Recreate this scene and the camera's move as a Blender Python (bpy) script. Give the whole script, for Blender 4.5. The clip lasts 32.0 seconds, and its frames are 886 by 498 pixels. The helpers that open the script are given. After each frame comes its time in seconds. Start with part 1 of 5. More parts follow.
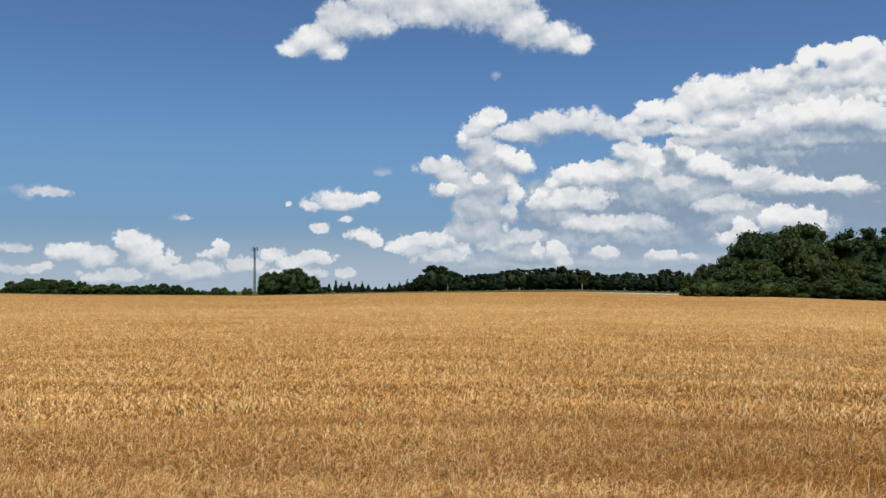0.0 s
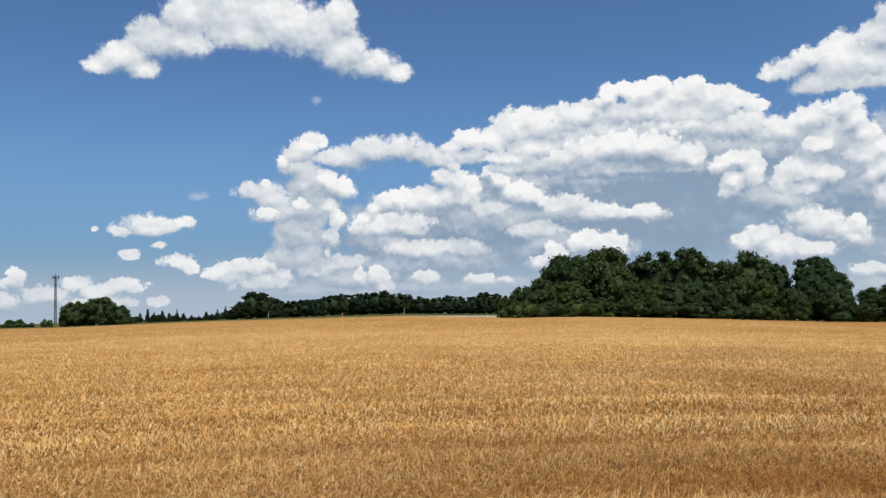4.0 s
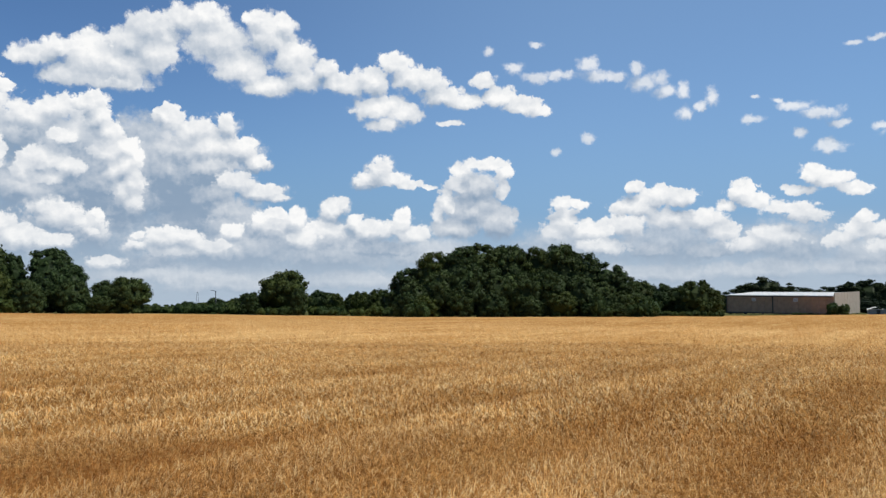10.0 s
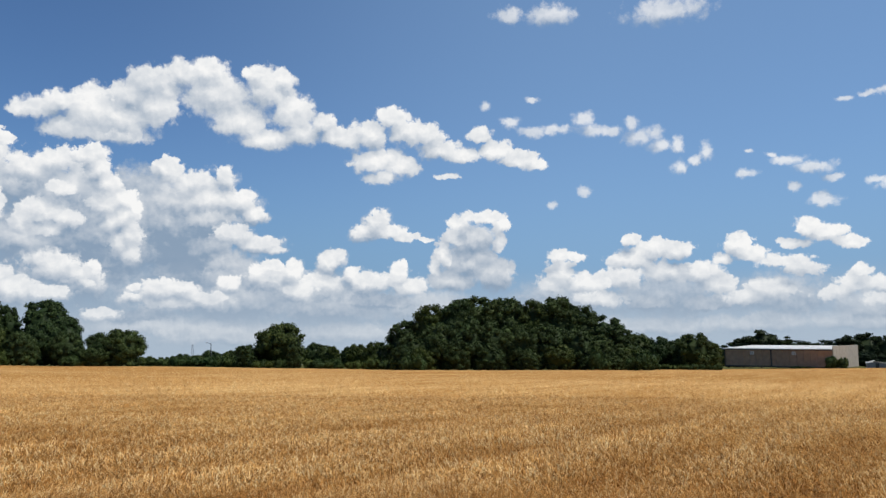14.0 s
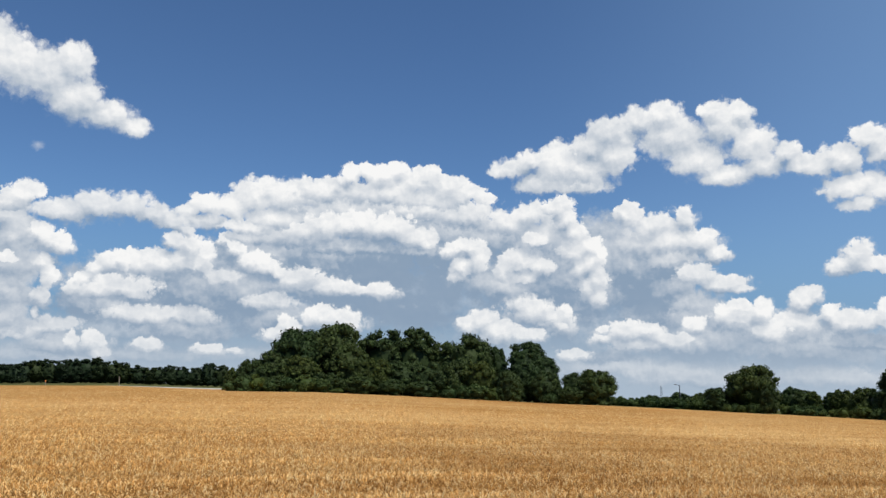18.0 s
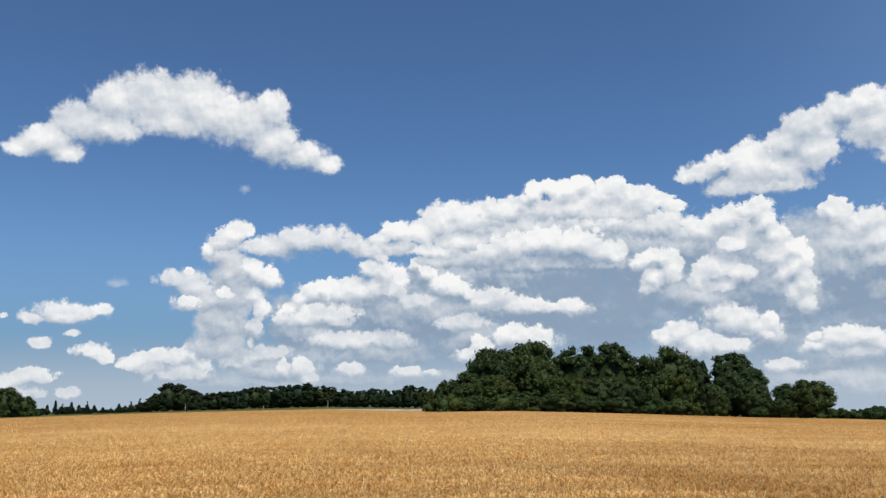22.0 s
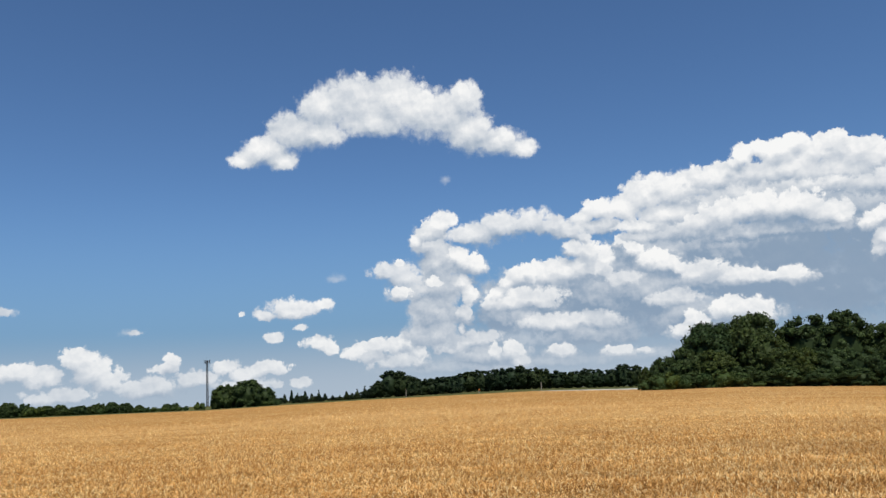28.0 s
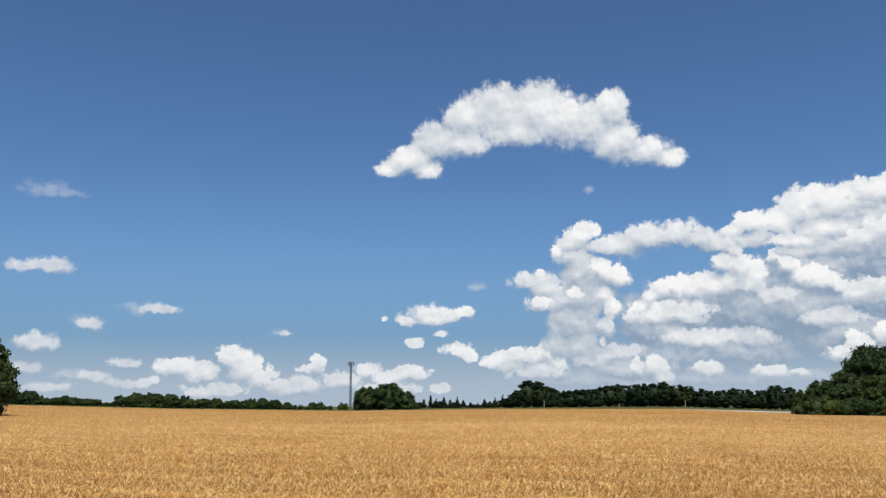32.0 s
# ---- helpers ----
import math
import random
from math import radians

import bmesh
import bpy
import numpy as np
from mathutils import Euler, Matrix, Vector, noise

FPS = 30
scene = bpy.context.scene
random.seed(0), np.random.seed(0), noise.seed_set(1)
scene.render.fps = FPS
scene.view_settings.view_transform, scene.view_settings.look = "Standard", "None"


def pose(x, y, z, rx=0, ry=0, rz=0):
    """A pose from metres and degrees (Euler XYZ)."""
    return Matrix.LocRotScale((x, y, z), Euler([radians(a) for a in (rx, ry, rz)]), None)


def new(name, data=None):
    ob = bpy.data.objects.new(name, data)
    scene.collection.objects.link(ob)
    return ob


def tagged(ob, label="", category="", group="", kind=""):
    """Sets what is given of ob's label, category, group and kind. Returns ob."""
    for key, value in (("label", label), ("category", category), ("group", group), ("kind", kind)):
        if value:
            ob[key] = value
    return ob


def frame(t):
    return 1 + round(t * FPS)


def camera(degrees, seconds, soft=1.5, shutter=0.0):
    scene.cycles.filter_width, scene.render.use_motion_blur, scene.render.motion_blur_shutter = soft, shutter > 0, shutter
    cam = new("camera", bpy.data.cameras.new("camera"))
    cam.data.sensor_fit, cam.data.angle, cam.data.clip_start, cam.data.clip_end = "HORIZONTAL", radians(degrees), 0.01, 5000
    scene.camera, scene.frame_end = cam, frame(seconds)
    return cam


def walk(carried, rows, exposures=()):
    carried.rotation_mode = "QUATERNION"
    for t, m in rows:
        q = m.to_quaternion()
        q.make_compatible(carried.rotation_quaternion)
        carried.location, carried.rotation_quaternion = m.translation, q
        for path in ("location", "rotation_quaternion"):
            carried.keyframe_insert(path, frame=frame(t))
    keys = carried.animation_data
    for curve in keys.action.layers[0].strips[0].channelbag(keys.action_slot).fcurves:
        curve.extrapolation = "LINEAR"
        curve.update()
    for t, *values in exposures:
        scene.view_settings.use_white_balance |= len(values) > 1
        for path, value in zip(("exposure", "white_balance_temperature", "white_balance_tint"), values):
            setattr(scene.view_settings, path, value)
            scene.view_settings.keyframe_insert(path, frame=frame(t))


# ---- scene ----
# ---- camera ----
cam = camera(56.38, 32.0, soft=1.4)
EYE = 1.65
PATH = [  # seconds, heading, tilt, lean
    (0, -0.01, 92.10, 0.55),
    (0.5, -1.84, 92.00, 1.63),
    (1, -4.89, 92.24, 1.93),
    (1.5, -5.41, 92.64, 1.73),
    (2, -4.23, 93.53, 2.08),
    (2.5, -3.63, 94.22, 1.67),
    (3, -4.90, 93.88, 0.91),
    (3.5, -9.59, 94.02, 1.31),
    (5.5, -15.65, 92.04, 1.08),
    (6, -20.61, 93.03, 0.60),
    (6.5, -28.02, 92.61, 0.99),
    (7, -32.21, 90.91, 1.09),
    (7.5, -37.33, 89.33, 0.80),
    (8, -43.65, 87.50, 0.14),
    (8.5, -49.07, 86.99, 0.82),
    (9, -52.75, 88.13, 0.61),
    (9.5, -57.78, 90.37, 0.09),
    (10, -61.84, 92.00, 0.63),
    (10.5, -64.66, 93.14, 1.34),
    (11, -66.30, 93.69, 1.86),
    (11.5, -66.33, 93.40, 2.60),
    (12, -66.42, 93.76, 1.98),
    (12.5, -66.36, 94.47, 1.13),
    (13, -65.60, 94.89, 0.41),
    (13.5, -64.31, 95.20, 0.36),
    (15.5, -50.53, 97.10, 0.93),
    (16, -45.98, 97.34, 1.03),
    (16.5, -43.08, 97.66, 0.85),
    (17, -40.53, 97.85, 0.02),
    (17.5, -35.92, 98.08, -0.61),
    (18, -30.70, 98.52, -0.37),
    (18.5, -28.89, 98.57, -0.19),
    (19, -28.32, 98.17, 0.07),
    (19.5, -27.00, 97.65, 0.24),
    (20, -26.00, 97.50, 0.28),
    (20.5, -24.56, 97.97, 0.32),
    (21, -22.24, 98.80, 0.68),
    (21.5, -19.59, 99.51, 1.00),
    (22, -17.37, 99.84, 1.24),
    (22.5, -15.76, 99.80, 1.29),
    (23, -14.34, 99.73, 1.41),
    (23.5, -13.07, 99.81, 1.43),
    (24, -11.81, 99.91, 1.45),
    (24.5, -10.85, 99.77, 1.29),
    (25, -9.90, 99.58, 1.09),
    (25.5, -8.62, 99.22, 1.29),
    (26, -7.07, 99.10, 1.50),
    (26.5, -5.66, 99.05, 1.97),
    (28.5, -1.80, 99.26, 3.17),
    (29, -0.53, 99.45, 2.73),
    (29.5, 0.56, 99.51, 1.54),
    (30, 1.85, 99.50, 0.47),
    (30.5, 3.25, 99.56, 0.41),
    (31, 4.19, 99.70, 0.40),
    (31.5, 5.46, 99.94, 0.46),
    (32, 6.53, 100.06, 0.30),
]
EXPOSURE = [(0, 0.17), (3, 0.25), (6, 0.25), (7.5, 0.32), (9, 0.38), (10.2, 0.29), (11, 0.25), (32, 0.25)]   # seconds, stops
walk(cam, [(t, pose(0, 0, EYE, tilt, lean, heading)) for t, heading, tilt, lean in PATH], EXPOSURE)

# ---- sky, clouds and sun ----
SUN_HEIGHT, SUN_SIDE = 62.0, 163.0      # degrees above the horizon, degrees to the right of straight ahead
sun = new("sun", bpy.data.lights.new("sun", "SUN"))
sun.data.energy, sun.data.angle, sun.data.color = 4.8, radians(0.53), (1.0, 0.95, 0.87)
sun.matrix_world = pose(0, 0, 60, 90 - SUN_HEIGHT, 0, 180 - SUN_SIDE)

CLOUDS = []


def cloud(soft, light, puffs):
    """A cloud of round puffs: heading, height, half width and half height of each, in degrees."""
    CLOUDS.append((soft, light, puffs))


cloud(0.2, 1, [(-10.1, 15.6, 1.19, 0.69), (-8.7, 16.2, 1.80, 1.15), (-7.5, 15.4, 1.20, 0.69), (-6.7, 17.5, 2.02, 1.53), (-4.7, 18.9, 2.04, 1.60), (-2.3, 19.4, 2.45, 1.98), (0.2, 19.4, 2.65, 2.09), (2.2, 18.6, 2.44, 1.90), (4.2, 18.3, 2.02, 1.90), (5.5, 19.2, 1.33, 1.43), (5.8, 17.1, 2.00, 1.52), (7.8, 16.3, 1.77, 1.07), (9.3, 15.6, 1.17, 0.68), (-1.0, 18.1, 3.26, 1.15), (-5.1, 17.3, 2.02, 1.15)])
cloud(0.06, 1, [(3.2, 10.9, 1.09, 0.79), (2.6, 10.3, 1.01, 0.65), (4.1, 11.1, 0.62, 0.43), (1.5, 9.8, 0.46, 0.43)])
cloud(0.06, 1, [(4.8, 8.2, 1.10, 0.73), (5.4, 8.0, 0.69, 0.55), (4.4, 8.7, 0.69, 0.51), (4.6, 6.9, 0.68, 0.66), (4.9, 6.0, 0.51, 0.80), (4.7, 4.9, 0.61, 0.73), (4.5, 3.7, 0.31, 0.58)])
cloud(0.08, 0.95, [(0.3, 8.3, 0.26, 0.25), (0.2, 6.3, 0.89, 0.46), (2.6, 7.0, 0.60, 0.36)])
cloud(0.35, 0.8, [(-0.6, 7.9, 1.27, 0.49), (0.6, 7.3, 1.29, 0.92), (1.0, 6.4, 1.13, 0.71)])
cloud(0.14, 0.78, [(2.3, 9.4, 1.33, 0.93), (2.9, 8.3, 1.68, 1.62), (2.9, 6.7, 1.74, 1.98), (2.5, 4.9, 1.98, 1.97), (2.4, 3.3, 2.14, 1.36)])
cloud(0.3, 0.82, [(5.0, 10.0, 1.39, 0.51), (6.0, 10.1, 1.58, 0.81), (7.8, 10.5, 2.16, 0.96), (9.6, 10.6, 1.65, 0.90), (10.9, 10.3, 1.30, 0.75), (12.2, 9.7, 1.05, 0.68), (13.0, 9.2, 0.68, 0.46)])
cloud(0.12, 1, [(21.1, 9.5, 1.38, 0.70), (22.3, 10.0, 1.58, 0.86), (24.3, 10.2, 2.38, 0.86), (26.7, 10.0, 2.38, 0.86), (28.7, 9.4, 1.39, 0.66), (29.5, 8.9, 0.79, 0.43)])
cloud(0.35, 0.42, [(22.7, 8.6, 2.37, 0.63), (25.5, 8.5, 3.56, 0.70), (28.7, 8.4, 1.58, 0.47)])
cloud(0.08, 1, [(31.2, 8.5, 0.79, 0.58), (32.4, 8.8, 1.10, 0.51), (33.0, 7.9, 0.86, 0.93), (32.0, 7.3, 0.94, 0.78), (31.6, 6.5, 0.62, 0.39)])
cloud(0.12, 0.95, [(36.1, 7.7, 1.61, 0.85), (37.4, 7.3, 1.06, 0.69), (36.2, 6.6, 1.34, 0.50), (37.1, 9.1, 0.84, 0.50), (35.0, 7.0, 0.77, 1.08)])
cloud(0.07, 1, [(38.7, 11.3, 1.06, 0.76), (39.3, 10.5, 0.98, 0.84), (39.8, 9.6, 0.90, 0.84), (40.7, 8.7, 0.93, 0.76), (41.4, 8.3, 0.59, 0.60), (40.9, 7.5, 1.03, 0.91), (41.2, 6.5, 0.88, 0.98), (41.2, 5.4, 0.73, 0.75), (40.2, 7.1, 0.93, 0.95), (39.7, 8.4, 1.05, 0.84), (40.7, 5.9, 0.96, 0.91)])
cloud(0.12, 0.9, [(36.9, 10.9, 1.73, 0.92), (35.4, 10.3, 1.94, 1.00), (37.8, 9.4, 1.83, 1.07), (38.8, 10.3, 1.21, 0.91)])
cloud(0.08, 1, [(24.1, 13.5, 0.88, 0.70), (25.2, 14.0, 0.64, 0.43), (23.5, 13.1, 0.56, 0.43), (26.3, 13.5, 1.80, 0.77), (27.5, 14.0, 0.80, 0.43), (29.5, 13.9, 1.20, 0.46), (29.1, 13.2, 2.19, 0.85), (30.9, 12.9, 1.51, 0.77), (32.4, 12.5, 1.30, 0.50), (33.5, 12.0, 1.10, 0.39), (22.7, 12.4, 2.19, 0.93), (26.3, 12.3, 3.59, 1.01), (29.9, 12.1, 3.18, 0.78)])
cloud(0.1, 1, [(13.3, 10.5, 0.91, 0.50), (14.5, 11.1, 1.26, 0.76), (14.2, 10.0, 1.71, 0.42), (16.0, 10.9, 1.47, 1.04), (17.6, 11.8, 1.64, 1.31), (18.4, 12.7, 0.94, 0.54), (19.6, 12.0, 1.89, 1.16), (21.2, 12.1, 1.98, 1.05), (18.8, 10.5, 2.35, 1.01)])
cloud(0.14, 0.82, [(20.7, 10.6, 2.76, 1.01), (24.3, 11.3, 3.58, 1.09), (28.7, 11.2, 3.97, 1.01), (32.2, 10.9, 2.75, 1.09), (17.2, 9.7, 2.13, 0.54)])
cloud(0.2, 0.62, [(19.6, 9.1, 2.74, 0.93), (17.2, 9.0, 1.74, 0.54), (31.4, 9.6, 2.75, 1.17), (33.8, 9.2, 3.11, 1.55), (36.8, 7.9, 3.43, 1.92), (34.9, 6.1, 2.31, 1.35), (38.7, 6.5, 2.06, 1.72)])
cloud(0.07, 1, [(8.7, 7.0, 0.97, 0.71), (7.7, 6.5, 0.64, 0.52), (7.1, 5.7, 0.78, 0.44), (9.2, 7.5, 0.43, 0.37)])
cloud(0.1, 1, [(10.5, 7.1, 1.47, 0.83), (11.7, 6.9, 1.26, 0.91), (12.4, 8.5, 0.56, 0.49), (13.4, 8.2, 1.02, 0.84), (14.5, 7.8, 0.57, 0.69), (14.2, 7.1, 0.83, 0.61), (12.8, 7.3, 1.27, 0.69)])
cloud(0.07, 1, [(15.5, 8.8, 0.42, 0.31), (16.3, 8.3, 0.65, 0.54), (17.3, 7.5, 1.00, 0.66), (18.4, 7.2, 1.09, 0.66), (19.2, 6.7, 0.66, 0.51)])
cloud(0.12, 0.9, [(21.2, 6.7, 0.94, 0.51), (20.6, 6.2, 1.64, 0.66), (22.7, 5.9, 1.96, 0.51), (26.3, 5.7, 1.02, 0.51), (24.7, 5.6, 1.57, 0.35)])
cloud(0.16, 0.85, [(9.1, 5.4, 2.88, 0.75), (7.7, 5.0, 1.77, 0.67), (6.6, 5.3, 0.87, 0.48)])
cloud(0.1, 1, [(23.1, 3.6, 1.95, 0.70), (24.5, 3.4, 0.78, 0.47), (22.3, 4.0, 0.98, 0.51)])
cloud(0.08, 1, [(20.2, 3.1, 0.89, 0.70), (19.4, 2.6, 1.04, 0.50)])
cloud(0.1, 0.95, [(11.2, 1.7, 0.87, 0.41), (15.1, 1.6, 1.05, 0.38), (16.7, 1.5, 0.53, 0.23)])
cloud(0.08, 1, [(7.8, 1.9, 0.95, 0.63), (6.7, 2.0, 0.49, 0.48), (8.2, 1.2, 0.64, 0.33)])
cloud(0.1, 0.97, [(-0.3, 2.7, 1.04, 0.63), (0.7, 3.0, 0.90, 0.46), (-1.5, 2.6, 0.86, 0.59), (-1.7, 1.9, 0.92, 0.41), (1.4, 2.2, 0.58, 0.64)])
cloud(0.2, 0.72, [(5.3, 2.8, 1.71, 0.55), (3.6, 2.3, 1.34, 0.54), (-0.2, 1.6, 1.88, 0.49)])
cloud(0.3, 0.72, [(18.8, 4.7, 1.93, 0.62), (15.7, 6.3, 1.34, 0.54), (10.6, 3.6, 2.55, 0.75), (13.5, 3.6, 1.87, 0.69)])
cloud(0.3, 0.5, [(11.2, 5.8, 4.04, 1.51), (8.4, 4.1, 3.20, 1.49), (13.5, 5.1, 2.25, 2.10), (17.3, 5.2, 2.69, 1.93), (13.2, 2.8, 3.71, 1.33), (18.9, 3.6, 3.08, 1.55), (6.0, 1.7, 2.75, 0.91)])
cloud(0.09, 1, [(36.0, 5.1, 0.91, 0.54), (36.7, 4.3, 1.82, 1.00), (38.0, 3.9, 0.97, 0.57), (38.6, 3.3, 0.67, 0.34)])
cloud(0.1, 0.97, [(32.4, 3.4, 0.66, 0.58), (33.5, 3.6, 1.15, 0.66), (34.4, 2.8, 1.61, 0.69), (36.3, 2.6, 1.36, 0.38)])
cloud(0.1, 0.97, [(39.6, 1.4, 1.03, 0.34)])
cloud(0.4, 0.12, [(26.7, 6.7, 3.74, 1.76), (28.2, 4.4, 4.30, 1.95), (24.3, 4.8, 3.14, 1.76), (22.3, 7.2, 1.96, 0.98), (30.6, 5.9, 2.35, 1.95)])
cloud(0.2, 0.97, [(34.6, 13.9, 0.78, 0.50), (35.5, 14.1, 1.48, 0.76), (37.0, 14.6, 1.47, 0.76), (38.6, 14.0, 1.84, 1.06), (37.8, 13.0, 2.23, 0.84), (40.4, 13.9, 1.81, 1.24), (42.2, 16.3, 1.49, 1.17), (41.3, 15.3, 1.50, 1.11), (42.5, 14.6, 1.66, 1.22)])
cloud(0.14, 0.97, [(43.0, 15.9, 1.51, 1.31), (44.3, 17.0, 1.44, 1.03), (46.1, 17.3, 1.33, 0.84), (40.2, 14.6, 1.86, 1.29), (38.9, 14.8, 1.25, 1.11), (42.0, 14.4, 1.81, 1.21), (46.4, 15.8, 2.46, 1.69), (48.2, 14.2, 2.15, 1.37), (50.0, 16.3, 1.76, 1.58), (49.3, 17.3, 1.20, 0.64), (51.0, 17.0, 1.04, 0.86), (51.6, 14.9, 1.56, 1.53), (52.3, 13.5, 1.57, 0.96), (50.0, 13.0, 2.37, 0.73), (53.8, 14.2, 0.98, 0.74), (54.5, 13.3, 1.06, 0.75), (40.0, 13.0, 2.71, 0.89)])
cloud(0.15, 0.97, [(55.6, 13.2, 1.07, 0.75), (57.1, 13.5, 1.47, 1.05), (58.6, 14.5, 1.29, 0.82), (59.6, 13.6, 1.49, 1.06), (57.5, 11.7, 1.85, 0.91), (59.4, 11.3, 1.40, 0.76), (57.8, 10.6, 1.31, 0.53), (61.0, 13.5, 1.30, 0.76), (61.9, 12.5, 1.50, 0.69), (63.4, 12.1, 1.50, 0.54), (64.8, 13.5, 0.87, 0.49), (65.8, 12.4, 1.31, 0.65), (67.4, 11.8, 1.42, 0.61), (68.7, 11.4, 0.67, 0.42), (62.5, 10.6, 0.79, 0.23)])
cloud(0.8, 0.95, [(68.6, 13.5, 0.99, 0.42), (70.2, 13.7, 0.99, 0.34), (72.0, 14.3, 0.67, 0.49), (72.5, 13.5, 0.94, 0.49), (73.7, 13.4, 0.78, 0.38), (75.3, 13.8, 0.50, 0.49), (75.6, 12.8, 0.93, 0.56), (76.8, 13.0, 0.65, 0.49), (77.0, 12.3, 0.77, 0.41), (78.3, 12.2, 0.42, 0.49), (78.4, 10.7, 0.57, 0.57), (80.1, 11.7, 0.41, 0.56), (79.4, 11.2, 0.38, 0.34), (67.0, 14.2, 0.67, 0.42), (65.1, 15.4, 0.40, 0.30), (68.5, 15.7, 0.40, 0.22)])
cloud(0.7, 0.95, [(85.2, 10.7, 1.06, 0.33), (86.6, 10.2, 1.18, 0.47), (87.8, 9.4, 0.68, 0.25), (84.2, 11.1, 0.36, 0.22), (85.5, 9.0, 0.46, 0.33), (87.2, 8.1, 0.83, 0.47), (82.5, 9.9, 0.66, 0.30), (82.7, 11.5, 0.36, 0.18)])
cloud(0.7, 0.95, [(91.4, 8.7, 1.23, 0.46), (92.5, 8.3, 0.76, 0.31), (90.3, 9.0, 0.66, 0.25), (94.5, 7.4, 0.77, 0.27)])
cloud(0.85, 0.9, [(91.1, 14.3, 1.12, 0.24), (90.0, 14.3, 0.67, 0.17), (88.6, 14.2, 0.48, 0.17), (72.0, 9.5, 0.55, 0.31), (69.8, 8.6, 0.31, 0.27)])
cloud(0.12, 0.97, [(86.1, 6.4, 0.91, 0.62), (87.1, 6.0, 1.31, 0.62), (88.4, 5.3, 0.95, 0.40), (85.3, 5.4, 0.98, 0.33)])
cloud(0.1, 0.97, [(56.6, 6.9, 0.76, 0.42), (57.6, 7.6, 0.77, 0.65), (58.1, 6.8, 1.47, 0.50), (59.7, 6.4, 1.09, 0.35), (60.9, 6.3, 0.55, 0.19)])
cloud(0.1, 0.95, [(43.6, 10.6, 1.11, 0.71), (43.3, 11.1, 0.74, 0.50), (45.2, 9.9, 1.65, 0.87), (47.3, 10.4, 0.71, 0.77), (46.0, 8.9, 2.36, 0.95), (48.1, 8.9, 1.25, 0.89), (49.2, 8.0, 0.86, 0.45)])
cloud(0.1, 0.95, [(47.7, 6.7, 1.34, 0.70), (49.5, 6.1, 1.37, 0.49), (50.7, 5.6, 0.66, 0.23)])
cloud(0.25, 0.62, [(44.0, 8.5, 1.69, 1.26), (46.0, 7.6, 2.43, 0.91), (46.3, 6.0, 1.56, 1.65), (43.6, 7.4, 1.17, 1.26), (47.0, 4.9, 1.40, 0.92)])
cloud(0.1, 0.97, [(39.6, 1.5, 0.78, 0.31), (38.5, 3.6, 1.23, 0.87), (39.1, 4.2, 0.56, 0.56)])
cloud(0.12, 0.92, [(41.7, 3.0, 0.58, 0.28), (43.3, 2.9, 1.33, 0.65), (44.6, 2.9, 1.01, 0.47), (41.6, 2.4, 0.81, 0.32), (46.0, 2.3, 1.72, 0.48), (43.9, 1.9, 2.01, 0.43)])
cloud(0.1, 0.95, [(47.7, 3.4, 0.77, 0.48), (49.5, 4.1, 0.72, 0.56), (50.3, 4.5, 0.87, 0.45), (51.7, 4.2, 0.88, 0.72), (52.1, 2.9, 1.25, 0.64), (49.9, 3.7, 1.08, 0.68)])
cloud(0.1, 0.95, [(54.3, 4.8, 0.75, 0.73), (54.9, 5.3, 0.49, 0.46), (53.5, 3.3, 1.79, 0.76), (56.9, 3.4, 1.45, 0.73), (55.8, 4.0, 0.64, 0.50)])
cloud(0.1, 0.97, [(59.1, 4.3, 0.66, 0.54), (58.8, 3.6, 0.93, 0.66), (60.0, 3.1, 1.32, 0.70), (61.6, 4.5, 0.51, 0.70), (62.1, 5.3, 0.63, 0.86), (62.8, 6.5, 0.86, 0.62), (63.4, 7.3, 1.02, 0.55), (64.8, 7.9, 1.58, 0.47), (66.2, 7.3, 0.71, 0.55), (66.0, 6.1, 0.47, 1.02)])
cloud(0.14, 0.62, [(64.2, 6.3, 1.57, 1.17), (63.9, 4.8, 2.16, 1.56), (65.5, 3.8, 1.57, 1.37), (62.7, 3.4, 1.95, 0.98)])
cloud(0.1, 0.95, [(70.0, 5.0, 0.78, 0.51), (71.1, 5.0, 1.09, 0.35), (70.2, 4.0, 1.09, 0.74), (69.8, 3.2, 1.17, 0.70), (72.1, 3.1, 1.47, 0.70)])
cloud(0.1, 0.96, [(74.9, 6.0, 0.65, 0.50), (76.5, 5.4, 1.30, 0.65), (78.0, 5.2, 1.06, 0.65), (75.3, 4.6, 1.84, 0.77), (77.1, 3.8, 1.59, 0.88)])
cloud(0.1, 0.94, [(79.4, 3.6, 1.41, 0.80), (80.5, 2.8, 1.22, 0.76), (74.5, 3.4, 1.46, 0.85), (72.9, 2.1, 1.93, 0.62)])
cloud(0.1, 0.95, [(81.9, 5.4, 0.99, 0.68), (82.5, 4.9, 1.23, 0.56), (80.9, 4.6, 0.74, 0.38)])
cloud(0.14, 0.88, [(84.5, 4.3, 1.70, 0.45), (85.6, 3.7, 1.33, 0.48), (83.7, 2.4, 1.78, 0.82), (82.3, 1.9, 1.45, 0.60)])
cloud(0.12, 0.92, [(89.0, 3.5, 0.57, 0.54), (88.7, 2.7, 1.27, 0.65), (90.0, 2.6, 1.09, 0.57), (87.6, 2.1, 1.29, 0.55)])
